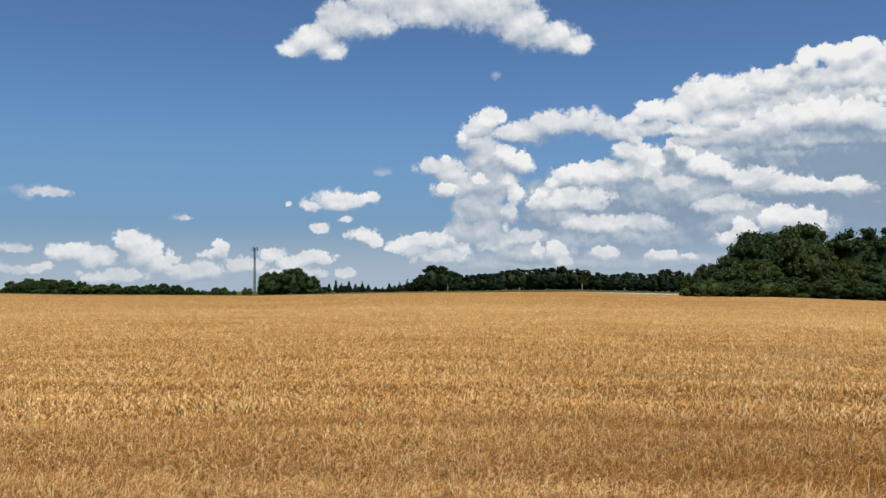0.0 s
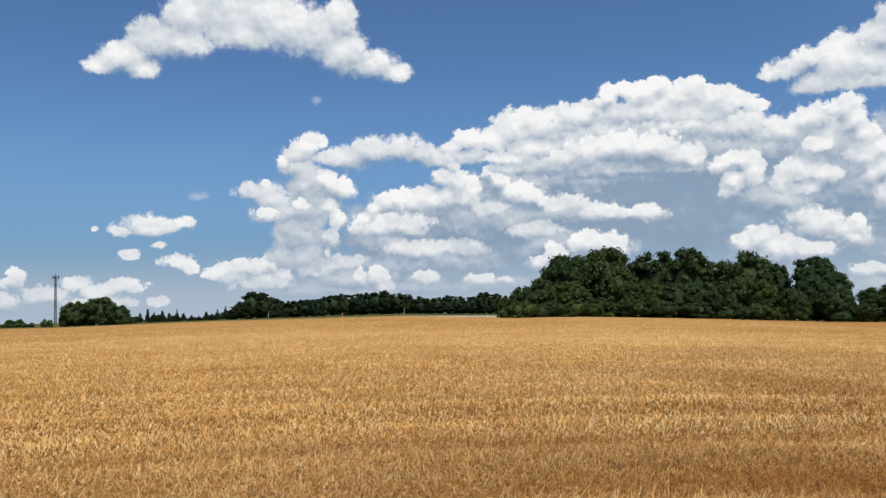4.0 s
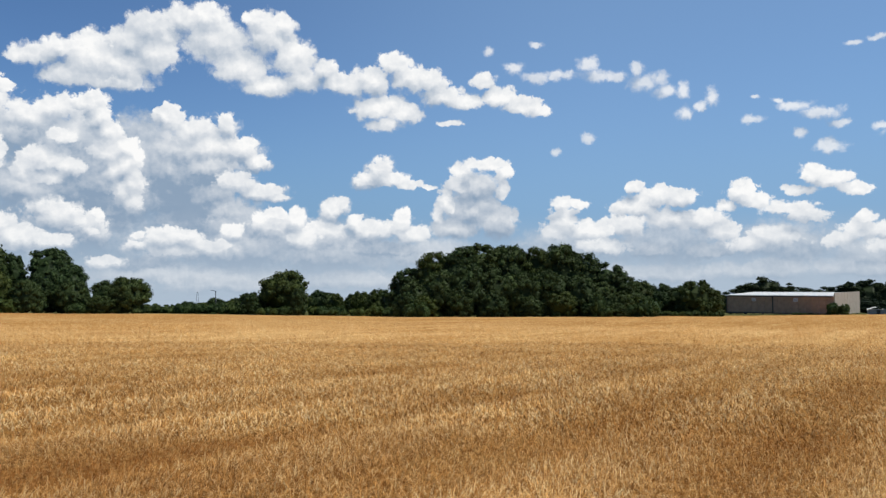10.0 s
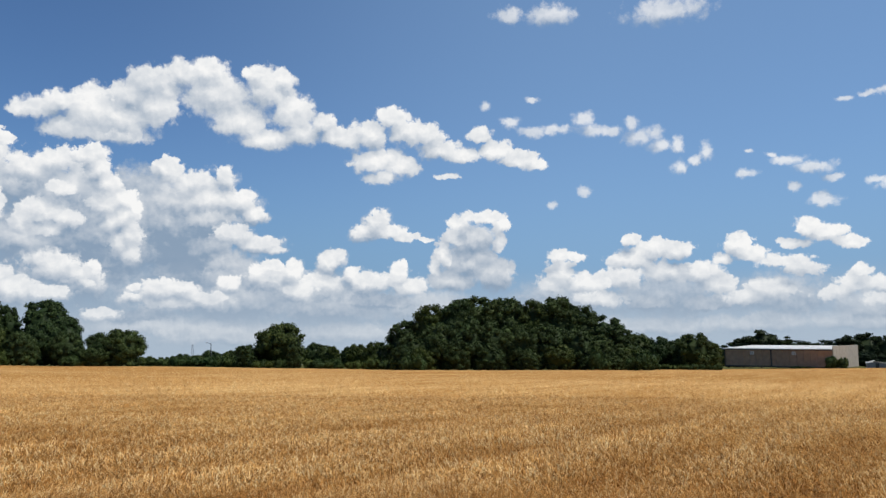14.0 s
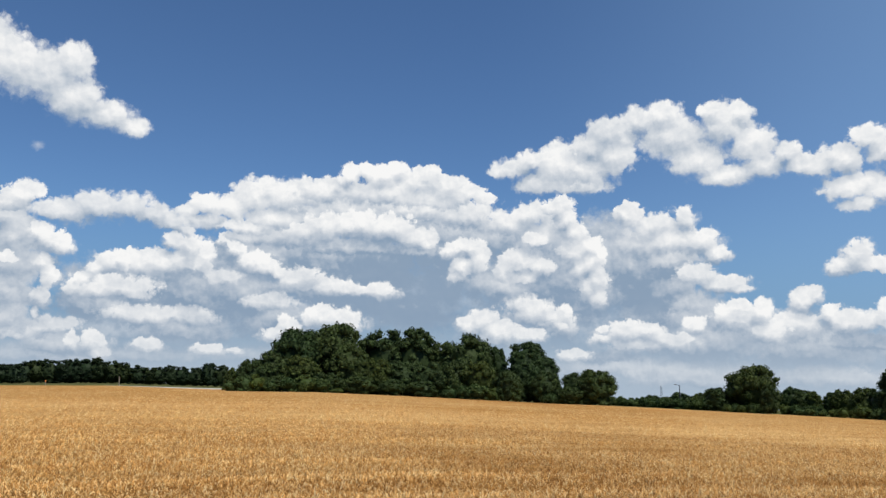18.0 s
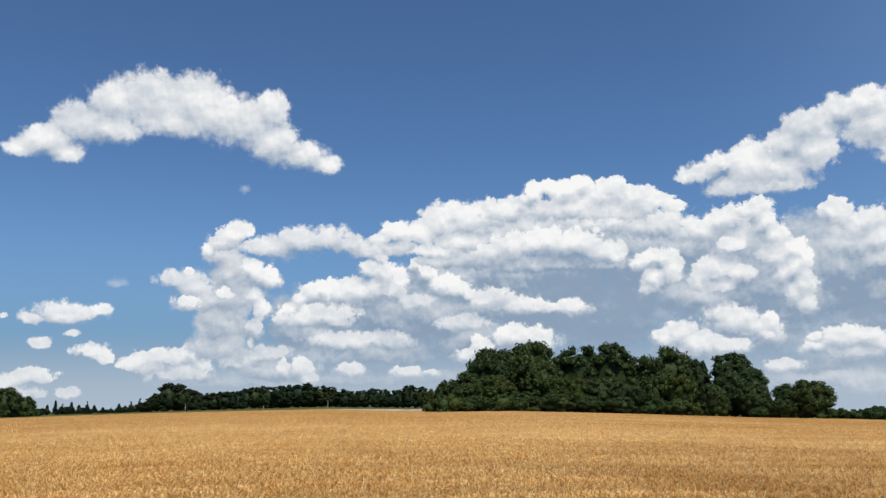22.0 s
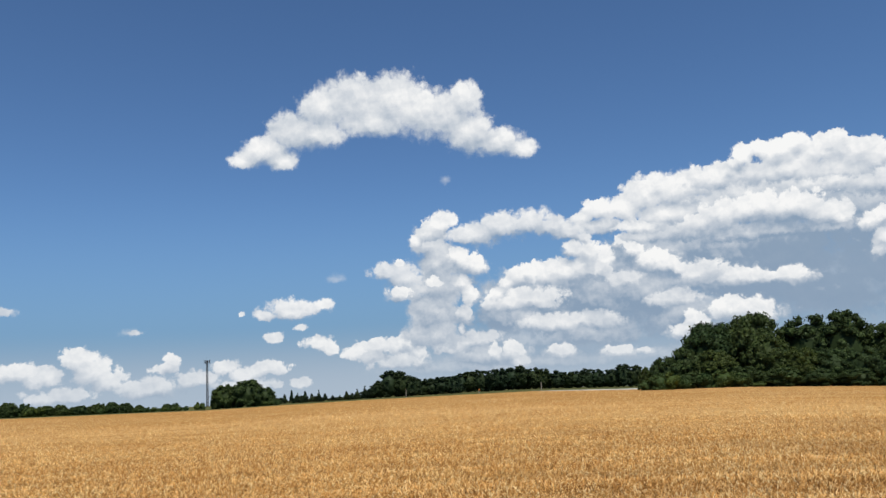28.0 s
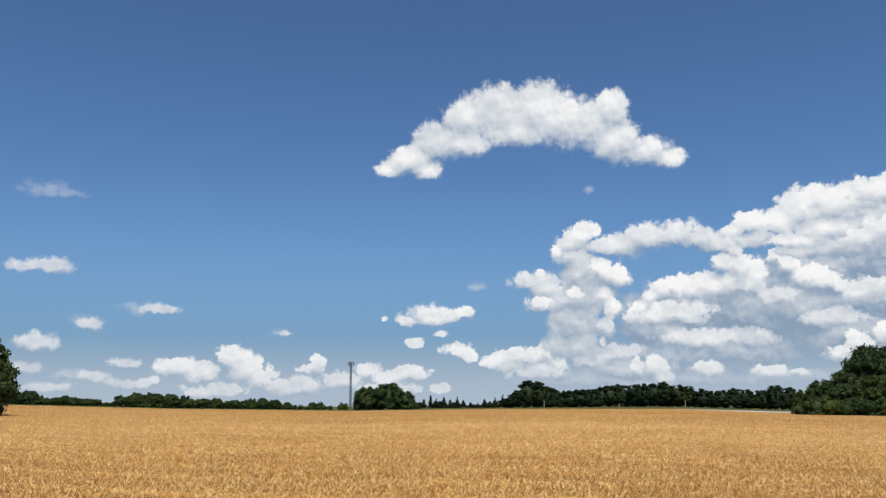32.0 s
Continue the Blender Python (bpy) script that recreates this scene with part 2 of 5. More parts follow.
cloud(0.12, 0.9, [(91.6, 2.9, 0.90, 0.60), (92.6, 3.5, 1.04, 0.49), (93.8, 3.8, 0.93, 0.45), (94.2, 2.8, 1.23, 0.66), (92.2, 2.2, 1.40, 0.60), (90.5, 1.6, 1.56, 0.50)])
cloud(0.4, 0.05, [(44.6, 4.7, 1.69, 1.53), (43.8, 5.6, 1.01, 1.08), (41.9, 1.1, 2.76, 0.50), (38.8, 5.6, 1.24, 1.73), (40.0, 4.5, 1.26, 1.05)])
cloud(0.35, 0.3, [(76.3, 1.7, 1.44, 0.50), (79.9, 1.6, 1.63, 0.46), (70.5, 1.6, 2.33, 0.55), (57.7, 2.0, 2.29, 0.54), (91.8, 1.2, 1.60, 0.42)])
cloud(0.5, 0.55, [(48.0, 1.9, 4.23, 1.48), (54.6, 1.7, 4.87, 1.53), (60.7, 1.6, 3.87, 1.36), (70.9, 2.0, 4.27, 1.56), (77.1, 2.2, 4.15, 1.92), (84.1, 1.9, 3.91, 1.68), (89.9, 1.2, 3.29, 1.25), (93.7, 1.4, 2.16, 1.56)])
cloud(0.08, 1, [(-5.5, 3.0, 1.05, 0.50), (-4.6, 2.6, 0.54, 0.39)])
cloud(0.3, 0.88, [(-7.0, 5.5, 2.02, 0.70), (-5.1, 5.8, 0.67, 0.43), (-9.0, 5.1, 0.69, 0.31)])
cloud(0.3, 0.85, [(-8.4, 3.7, 0.85, 0.35), (-6.5, 4.2, 0.54, 0.23), (-10.5, 5.3, 0.23, 0.19)])
cloud(0.1, 0.97, [(-1.2, 2.6, 1.56, 0.58), (-2.4, 2.3, 1.48, 0.50), (0.7, 2.8, 0.78, 0.66), (1.3, 1.9, 0.70, 0.54)])
cloud(0.1, 0.97, [(-20.7, 2.6, 1.32, 0.73), (-19.9, 1.8, 1.33, 0.88), (-22.1, 1.7, 0.82, 0.61), (-18.9, 1.3, 1.13, 0.66)])
cloud(0.1, 0.95, [(-24.3, 2.0, 1.16, 0.46)])
cloud(0.1, 0.95, [(-15.0, 2.3, 0.63, 0.41), (-15.5, 1.7, 0.88, 0.41)])
cloud(0.1, 0.95, [(-11.6, 1.8, 0.91, 0.45), (-8.9, 1.6, 1.30, 0.57), (-10.1, 1.3, 1.44, 0.49)])
cloud(0.2, 0.8, [(-16.4, 0.6, 2.10, 0.67), (-6.6, 0.6, 0.77, 0.38), (-13.5, 1.1, 1.49, 0.53), (-10.4, 0.5, 2.27, 0.45), (-21.7, 0.4, 2.05, 0.50), (-26.0, 1.0, 0.71, 0.31)])
cloud(0.45, 0.7, [(-25.6, 5.7, 1.32, 0.32), (-29.6, 4.6, 0.68, 0.45), (-27.5, 2.2, 0.95, 0.24), (-29.3, 1.3, 0.76, 0.27), (-17.2, 4.2, 0.51, 0.19)])
cloud(1, 0.7, [(-4.1, 7.6, 0.71, 0.31), (3.7, 13.8, 0.40, 0.27)])
cloud(0.7, 0.9, [(67.0, 21.3, 1.10, 0.55), (70.0, 21.2, 1.65, 0.78), (77.9, 20.9, 2.74, 0.86)])
cloud(0.6, 0.6, [(47.4, -0.2, 4.70, 0.63), (55.4, -0.1, 4.70, 0.71), (62.3, -0.3, 3.53, 0.63), (69.3, 0.2, 4.31, 0.63), (76.2, 0.2, 4.31, 0.71), (82.9, 0.3, 4.31, 0.71), (89.0, 0.4, 4.31, 0.71), (93.5, 0.4, 3.53, 0.71)])
cloud(0.2, 0.85, [(-24.3, 1.9, 1.49, 0.67), (-23.1, 1.6, 1.02, 0.55), (-17.4, 0.8, 1.02, 0.55)])
cloud(0.5, 0.7, [(-32.1, 8.3, 1.57, 0.51), (-33.7, 8.1, 1.33, 0.35)])
cloud(0.45, 0.7, [(-32.7, 3.3, 1.18, 0.59), (-27.4, 2.3, 0.94, 0.27), (-29.2, 1.3, 1.25, 0.35), (-31.9, 0.7, 1.57, 0.31), (-33.3, 1.9, 1.18, 0.39), (-27.4, 1.0, 1.57, 0.31)])
cloud(1.0, 0.7, [(-29.6, 4.6, 1.02, 0.55), (-26.8, 5.7, 0.94, 0.39), (-30.7, 1.5, 0.78, 0.27), (-17.5, 4.2, 0.78, 0.27), (-25.6, 5.8, 0.78, 0.31)])
cloud(0.3, 0.5, [(22.3, 7.9, 5.11, 1.76), (30.6, 8.7, 4.71, 2.34), (18.8, 7.9, 4.66, 1.75), (36.4, 6.2, 5.32, 2.69), (44.2, 7.1, 3.92, 2.42), (13.5, 5.1, 4.86, 2.29), (27.5, 9.9, 5.93, 1.56)])
cloud(0.3, 0.55, [(9.6, 5.2, 4.70, 2.35), (13.6, 4.9, 4.31, 2.43), (17.3, 5.0, 4.31, 2.43), (21.1, 6.6, 4.31, 2.59), (25.0, 7.0, 4.31, 2.35), (16.5, 6.9, 2.74, 1.57), (41.8, 8.4, 2.74, 2.74), (42.4, 5.7, 3.13, 2.35), (39.0, 5.0, 4.31, 2.35), (46.0, 4.1, 4.31, 1.96), (51.1, 2.9, 4.31, 1.57)])
cloud(1.0, 0.6, [(-32.7, 12.9, 1.57, 0.51), (-31.5, 12.7, 1.02, 0.31)])
cloud(0.75, 0.62, [(10.1, 2.6, 6.27, 1.41), (19.6, 3.5, 6.66, 1.76), (29.0, 4.7, 7.44, 2.94), (38.6, 3.4, 6.66, 2.74), (47.0, 2.9, 6.27, 1.96), (54.3, 2.1, 5.88, 1.65), (8.4, 1.1, 9.79, 0.78), (25.1, 1.2, 11.75, 0.86), (44.1, 0.4, 11.75, 0.94)])


def layered():
    """The clouds from front to back: bright heads, the soft grey bodies that carry them, then hollows and far banks."""
    front, back = [], []
    for c in CLOUDS:
        (back if c[0] >= 0.3 and c[1] < 0.63 else front).append(c)
    bodies = []
    for soft, light, puffs in front:
        low = [(a, e - 0.4 * h, 1.3 * w, 1.35 * h) for a, e, w, h in puffs if 0 < a < 58 and e < 10.5 and soft < 0.15]
        if low and light > 0.85:
            bodies.append((0.42, 0.66, low))
    return front + bodies + back


def sky():
    world = bpy.data.worlds.new("sky")
    scene.world = world
    world.use_nodes = True
    world.cycles.sampling_method = "MANUAL"
    world.cycles.sample_map_resolution = 256
    tree = world.node_tree
    tree.nodes.clear()

    def link(a, b, tree=tree):
        tree.links.new(a, b)

    def math_node(op, a, b=None, c=None, tree=tree, clamp=False):
        n = tree.nodes.new("ShaderNodeMath")
        n.operation, n.use_clamp = op, clamp
        for slot, v in zip(n.inputs, (a, b, c)):
            if v is None:
                continue
            if isinstance(v, (int, float)):
                slot.default_value = v
            else:
                tree.links.new(v, slot)
        return n.outputs[0]

    def vec_node(op, a, b=None, c=None, tree=tree):
        n = tree.nodes.new("ShaderNodeVectorMath")
        n.operation = op
        for slot, v in zip(n.inputs, (a, b, c)):
            if v is None:
                continue
            if isinstance(v, tuple):
                slot.default_value = v
            else:
                tree.links.new(v, slot)
        return n

    def noise_node(vector, scale, detail, rough, tree=tree):
        n = tree.nodes.new("ShaderNodeTexNoise")
        n.inputs["Scale"].default_value, n.inputs["Detail"].default_value = scale, detail
        n.inputs["Roughness"].default_value = rough
        tree.links.new(vector, n.inputs["Vector"])
        return n

    def mix_colour(fac, a, b, tree=tree):
        n = tree.nodes.new("ShaderNodeMix")
        n.data_type = "RGBA"
        for slot, v in ((n.inputs[0], fac), (n.inputs[6], a), (n.inputs[7], b)):
            if isinstance(v, (tuple, float)):
                slot.default_value = v
            else:
                tree.links.new(v, slot)
        return n.outputs[2]

    out = tree.nodes.new("ShaderNodeOutputWorld")
    air = tree.nodes.new("ShaderNodeTexSky")
    air.sky_type, air.sun_disc = "NISHITA", False
    air.sun_elevation, air.sun_rotation = radians(SUN_HEIGHT), radians(SUN_SIDE)
    air.altitude, air.air_density, air.dust_density, air.ozone_density = 900.0, 1.0, 0.15, 5.0
    clear = vec_node("MULTIPLY", air.outputs[0], tuple(SKY_STRENGTH * c for c in (0.80, 0.97, 1.11)))
    where = tree.nodes.new("ShaderNodeTexCoord").outputs["Generated"]
    split = tree.nodes.new("ShaderNodeSeparateXYZ")
    link(where, split.inputs[0])
    heading = math_node("MULTIPLY", math_node("ARCTAN2", split.outputs[0], split.outputs[1]), 57.29578)
    height = math_node("MULTIPLY", math_node("ARCSINE", split.outputs[2]), 57.29578)
    flat = tree.nodes.new("ShaderNodeCombineXYZ")
    link(heading, flat.inputs[0])
    link(height, flat.inputs[1])
    # summer haze low over the land
    veil = tree.nodes.new("ShaderNodeMapRange")
    veil.interpolation_type = "SMOOTHSTEP"
    link(height, veil.inputs[0])
    veil.inputs[1].default_value, veil.inputs[2].default_value = 14.0, -2.0
    veil.inputs[3].default_value, veil.inputs[4].default_value = 0.0, 0.95
    haze = mix_colour(veil.outputs[0], clear.outputs[0], (0.12, 0.222, 0.37, 1))
    side = tree.nodes.new("ShaderNodeMapRange")
    side.interpolation_type = "SMOOTHSTEP"
    link(heading, side.inputs[0])
    side.inputs[1].default_value, side.inputs[2].default_value = 32.0, 75.0
    side.inputs[3].default_value, side.inputs[4].default_value = 0.0, 0.28
    haze = mix_colour(side.outputs[0], haze, (0.30, 0.48, 0.72, 1))
    mist = tree.nodes.new("ShaderNodeMapRange")
    mist.interpolation_type = "SMOOTHSTEP"
    link(height, mist.inputs[0])
    mist.inputs[1].default_value, mist.inputs[2].default_value = 4.5, -0.5
    mist.inputs[3].default_value, mist.inputs[4].default_value = 0.0, 0.85
    haze = mix_colour(mist.outputs[0], haze, (0.315, 0.395, 0.485, 1))
    # ragged edges: the puffs are bent by two sizes of turbulence
    big = noise_node(flat.outputs[0], 0.42, 2.0, 0.5)
    small = noise_node(flat.outputs[0], 2.1, 4.0, 0.58)
    bend = vec_node("MULTIPLY_ADD", big.outputs["Color"], (1.0, 0.8, 0.0), (-0.5, -0.4, 0.0))
    bend2 = vec_node("MULTIPLY_ADD", small.outputs["Color"], (0.52, 0.48, 0.0), (-0.26, -0.24, 0.0))
    bent = vec_node("ADD", vec_node("ADD", flat.outputs[0], bend.outputs[0]).outputs[0], bend2.outputs[0]).outputs[0]
    tilt_up = vec_node("ADD", bent, (0.22, 0.85, 0.0)).outputs[0]
    fluff = noise_node(flat.outputs[0], 0.9, 6.0, 0.56).outputs["Fac"]

    def heads(vector, detail, scale=0.50):
        """Rounded heads of cumulus at several sizes."""
        n = tree.nodes.new("ShaderNodeTexVoronoi")
        n.voronoi_dimensions, n.feature = "2D", "F1"
        n.inputs["Scale"].default_value, n.inputs["Detail"].default_value = scale, detail
        n.inputs["Roughness"].default_value, n.inputs["Lacunarity"].default_value = 0.56, 2.3
        link(vector, n.inputs["Vector"])
        return n.outputs["Distance"]

    swirl = vec_node("ADD", flat.outputs[0], vec_node("SCALE", bend2.outputs[0]).outputs[0]).outputs[0]
    here = heads(swirl, 4.0, 1.15)
    above_here = heads(vec_node("ADD", swirl, (0.14, 0.36, 0.0)).outputs[0], 2.5, 0.62)
    relief = math_node("SUBTRACT", above_here, heads(swirl, 2.5, 0.62))
    wisps = noise_node(vec_node("MULTIPLY", flat.outputs[0], (0.5, 1.0, 0.0)).outputs[0], 0.4, 5.0, 0.6).outputs["Fac"]
    billow = math_node("ADD", math_node("MULTIPLY_ADD", here, -0.54, 0.65), math_node("MULTIPLY_ADD", fluff, 0.45, -0.225))
    fluff_up = noise_node(vec_node("ADD", flat.outputs[0], (0.08, 0.18, 0.0)).outputs[0], 0.9, 6.0, 0.56).outputs["Fac"]
    relief = math_node("MULTIPLY_ADD", math_node("SUBTRACT", fluff, fluff_up), 0.5, relief)
    relief = math_node("MULTIPLY_ADD", relief, 0.24, math_node("MULTIPLY_ADD", wisps, 0.9, -0.45))

    # some rims are crisp, others fray out
    fray = noise_node(vec_node("ADD", flat.outputs[0], (31.0, 7.0, 0.0)).outputs[0], 0.33, 3.0, 0.6).outputs["Fac"]
    ragged = tree.nodes.new("ShaderNodeMapRange")
    link(fray, ragged.inputs[0])
    ragged.inputs[1].default_value, ragged.inputs[2].default_value = 0.42, 0.72
    ragged.inputs[3].default_value, ragged.inputs[4].default_value = 0.0, 0.17

    ORDER = layered()

    def group_of(name, ins, outs):
        """An empty node group with its sockets: v for vectors, f for numbers, c for colours."""
        kinds = {"v": "NodeSocketVector", "f": "NodeSocketFloat", "c": "NodeSocketColor", "s": "NodeSocketShader"}
        group = bpy.data.node_groups.new(name, "ShaderNodeTree")
        for direction, sockets in (("INPUT", ins), ("OUTPUT", outs)):
            for socket, kind in sockets:
                group.interface.new_socket(socket, in_out=direction, socket_type=kinds[kind])
        return group, group.nodes.new("NodeGroupInput").outputs, group.nodes.new("NodeGroupOutput").inputs

    # how far from the nearest puff, here and a little higher up
    puff, given, gives = group_of("puff", (("here", "v"), ("up", "v"), ("size", "v"), ("shift", "v"), ("near", "f"), ("near_up", "f")), (("near", "f"), ("near_up", "f")))
    for point, nearest, result in ((given[0], given[4], gives[0]), (given[1], given[5], gives[1])):
        gap = vec_node("LENGTH", vec_node("MULTIPLY_ADD", point, given[2], given[3], tree=puff).outputs[0], tree=puff).outputs["Value"]
        puff.links.new(math_node("SMOOTH_MIN", nearest, gap, 0.28, tree=puff), result)

    # one cloud laid over the sky behind it
    layer, given, gives = group_of("cloud_layer", (("sky", "c"), ("near", "f"), ("near_up", "f"), ("billow", "f"), ("relief", "f"), ("ragged", "f"), ("rim", "f"), ("full", "f"), ("most", "f"), ("light", "f"), ("swell", "f")), (("sky", "c"),))
    depth = math_node("SUBTRACT", 1.0, given[1], tree=layer)
    slope = math_node("SUBTRACT", given[2], given[1], tree=layer)
    slope = math_node("MINIMUM", math_node("MAXIMUM", slope, -0.7, tree=layer), 0.7, tree=layer)
    under = math_node("MAXIMUM", math_node("MULTIPLY", slope, -0.5, tree=layer), 0.0, tree=layer)
    cover = layer.nodes.new("ShaderNodeMapRange")
    cover.interpolation_type = "SMOOTHSTEP"
    layer.links.new(math_node("MULTIPLY_ADD", given[3], given[10], depth, tree=layer), cover.inputs[0])
    layer.links.new(math_node("MULTIPLY_ADD", given[5], -0.35, given[6], tree=layer), cover.inputs[1])
    # tops are crisp, bases melt into what lies behind
    layer.links.new(math_node("ADD", given[5], math_node("ADD", under, given[7], tree=layer), tree=layer), cover.inputs[2])
    cover.inputs[3].default_value = 0.0
    layer.links.new(given[8], cover.inputs[4])
    lit = math_node("ADD", given[4], math_node("MULTIPLY_ADD", slope, 0.52, given[9], tree=layer), tree=layer, clamp=True)
    tone = mix_colour(lit, (0.215, 0.292, 0.395, 1), (0.78, 0.78, 0.775, 1), tree=layer)
    layer.links.new(mix_colour(cover.outputs[0], given[0], tone, tree=layer), gives[0])

    def sector(low, high):
        """The sky between two headings, with the clouds that reach into it, as a group of its own."""
        group, given, gives = group_of("sky_sector", (("sky", "c"), ("bent", "v"), ("up", "v"), ("billow", "f"), ("relief", "f"), ("low", "f"), ("ragged", "f")), (("sky", "s"),))
        own = 1e-6 * (low + 200)     # keeps the sectors' sums apart
        colour = given[0]
        for soft, light, puffs in reversed(ORDER):
            near = None
            for a, e, w, h in puffs:
                if a + 1.3 * w < low - 1.4 or a - 1.3 * w > high + 1.4:
                    continue
                n = group.nodes.new("ShaderNodeGroup")
                n.node_tree = puff
                n.inputs[2].default_value, n.inputs[3].default_value = (1 / w, 1 / h, 0.0), (-a / w + own, -e / h, 0.0)
                n.inputs[4].default_value = n.inputs[5].default_value = 9.0
                group.links.new(given[1], n.inputs[0])
                group.links.new(given[2], n.inputs[1])
                if near:
                    group.links.new(near.outputs[0], n.inputs[4])
                    group.links.new(near.outputs[1], n.inputs[5])
                near = n
            if not near:
                continue
            n = group.nodes.new("ShaderNodeGroup")
            n.node_tree = layer
            most = 1.0 if soft < 0.3 else max(0.75, 1.0 - 0.6 * (soft - 0.25)) if soft < 0.95 else 0.38
            # broad puffs swell by no more than narrow ones
            swell = min(1.0, max(0.5, 1.0 / max(p[3] for p in puffs)))
            for k, v in enumerate((0.02 - 0.22 * soft + own, 0.17 + 0.75 * soft + own, most, light - 0.42, swell)):
                n.inputs[6 + k].default_value = v
            for k, source in enumerate((colour, near.outputs[0], near.outputs[1], given[3], given[4], given[6])):
                group.links.new(source, n.inputs[k])
            colour = n.outputs[0]
        colour = mix_colour(math_node("MULTIPLY", given[5], 0.5, tree=group), colour, (0.40, 0.46, 0.53, 1), tree=group)
        shade = group.nodes.new("ShaderNodeBackground")
        group.links.new(colour, shade.inputs[0])
        group.links.new(shade.outputs[0], gives[0])
        n = tree.nodes.new("ShaderNodeGroup")
        n.node_tree = group
        for slot, source in zip(n.inputs, (haze, bent, tilt_up, billow, relief, mist.outputs[0], ragged.outputs[0])):
            link(source, slot)
        return n.outputs[0]

    def divide(bounds):
        if len(bounds) == 2:
            return sector(*bounds)
        k = len(bounds) // 2
        m = tree.nodes.new("ShaderNodeMixShader")
        link(math_node("GREATER_THAN", heading, float(bounds[k])), m.inputs[0])
        link(divide(bounds[:k + 1]), m.inputs[1])
        link(divide(bounds[k:]), m.inputs[2])
        return m.outputs[0]

    link(divide([-180, -36, -22, -10, 0, 8, 16, 24, 32, 40, 50, 60, 70, 80, 90, 105, 180]), out.inputs[0])


SKY_STRENGTH = 0.073
sky()

# ---- materials ----


def material(name, rough=0.8, metal=0.0):
    m = bpy.data.materials.new(name)
    m.use_nodes = True
    shader = m.node_tree.nodes["Principled BSDF"]
    shader.inputs["Roughness"].default_value, shader.inputs["Metallic"].default_value = rough, metal
    return m, m.node_tree, shader


def ramp(tree, source, stops):
    n = tree.nodes.new("ShaderNodeValToRGB")
    while len(n.color_ramp.elements) < len(stops):
        n.color_ramp.elements.new(0.5)
    for e, (at, colour) in zip(n.color_ramp.elements, stops):
        e.position, e.color = at, (*colour, 1)
    tree.links.new(source, n.inputs[0])
    return n.outputs[0]


def grain(tree, scale, detail=4.0, rough=0.6, stretch=None, turn=0.0):
    n = tree.nodes.new("ShaderNodeTexNoise")
    n.inputs["Scale"].default_value, n.inputs["Detail"].default_value, n.inputs["Roughness"].default_value = scale, detail, rough
    c = tree.nodes.new("ShaderNodeTexCoord")
    source = c.outputs["Object"]
    if stretch:
        g = tree.nodes.new("ShaderNodeMapping")
        g.inputs["Rotation"].default_value, g.inputs["Scale"].default_value = (0, 0, radians(turn)), stretch
        tree.links.new(source, g.inputs[0])
        source = g.outputs[0]
    tree.links.new(source, n.inputs["Vector"])
    return n.outputs["Fac"]


def blend(tree, kind, fac, a, b):
    n = tree.nodes.new("ShaderNodeMix")
    n.data_type, n.blend_type = "RGBA", kind
    for slot, v in ((n.inputs[0], fac), (n.inputs[6], a), (n.inputs[7], b)):
        if isinstance(v, (tuple, float)):
            slot.default_value = v
        else:
            tree.links.new(v, slot)
    return n.outputs[2]


def bump(tree, shader, source, strength, distance):
    n = tree.nodes.new("ShaderNodeBump")
    n.inputs["Strength"].default_value, n.inputs["Distance"].default_value = strength, distance
    tree.links.new(source, n.inputs["Height"])
    tree.links.new(n.outputs[0], shader.inputs["Normal"])


def plain(name, colour, rough=0.7, metal=0.0, vary=0.25, scale=3.0):
    m, tree, shader = material(name, rough, metal)
    if rough >= 0.9:
        shader.inputs["Specular IOR Level"].default_value = 0.0
    dark = tuple(c * (1 - vary) for c in colour)
    pale = tuple(min(1, c * (1 + vary)) for c in colour)
    tree.links.new(ramp(tree, grain(tree, scale, 6.0), [(0.3, dark), (0.7, pale)]), shader.inputs["Base Color"])
    return m


def field_soil():
    m, tree, shader = material("ripe_field_ground", 1.0)
    shader.inputs["Specular IOR Level"].default_value = 0.0
    fine = ramp(tree, grain(tree, 22.0, 8.0, 0.75), [(0.30, (0.11, 0.056, 0.018)), (0.5, (0.32, 0.185, 0.065)), (0.70, (0.60, 0.40, 0.17))])
    rows = ramp(tree, grain(tree, 1.0, 4.0, 0.6, (0.035, 0.42, 1.0), ROW_TURN), [(0.36, (0.78, 0.70, 0.62)), (0.6, (1, 1, 1))])
    broad = ramp(tree, grain(tree, 0.025, 3.0), [(0.35, (0.80, 0.72, 0.62)), (0.65, (1, 1, 1))])
    colour = blend(tree, "MULTIPLY", 1.0, blend(tree, "MULTIPLY", 1.0, fine, rows), broad)
    # near soil coloured dark as shaded gaps, paler crop colour outward, browner far end
    far = tree.nodes.new("ShaderNodeVectorMath")
    far.operation = "LENGTH"
    tree.links.new(tree.nodes.new("ShaderNodeTexCoord").outputs["Object"], far.inputs[0])
    share = tree.nodes.new("ShaderNodeMath")
    share.operation = "DIVIDE"
    share.inputs[1].default_value = 260.0
    tree.links.new(far.outputs["Value"], share.inputs[0])
    closed = ramp(tree, share.outputs[0], [(0.06, (1, 1, 1)), (0.14, (1.6, 1.72, 1.95)), (0.27, (1.65, 1.78, 2.05)), (0.37, (1.35, 1.40, 1.52)), (0.95, (1.25, 1.25, 1.32))])
    colour = blend(tree, "MULTIPLY", 1.0, colour, closed)
    tree.links.new(colour, shader.inputs["Base Color"])
    bump(tree, shader, grain(tree, 6.0, 6.0), 0.9, 0.25)
    return m


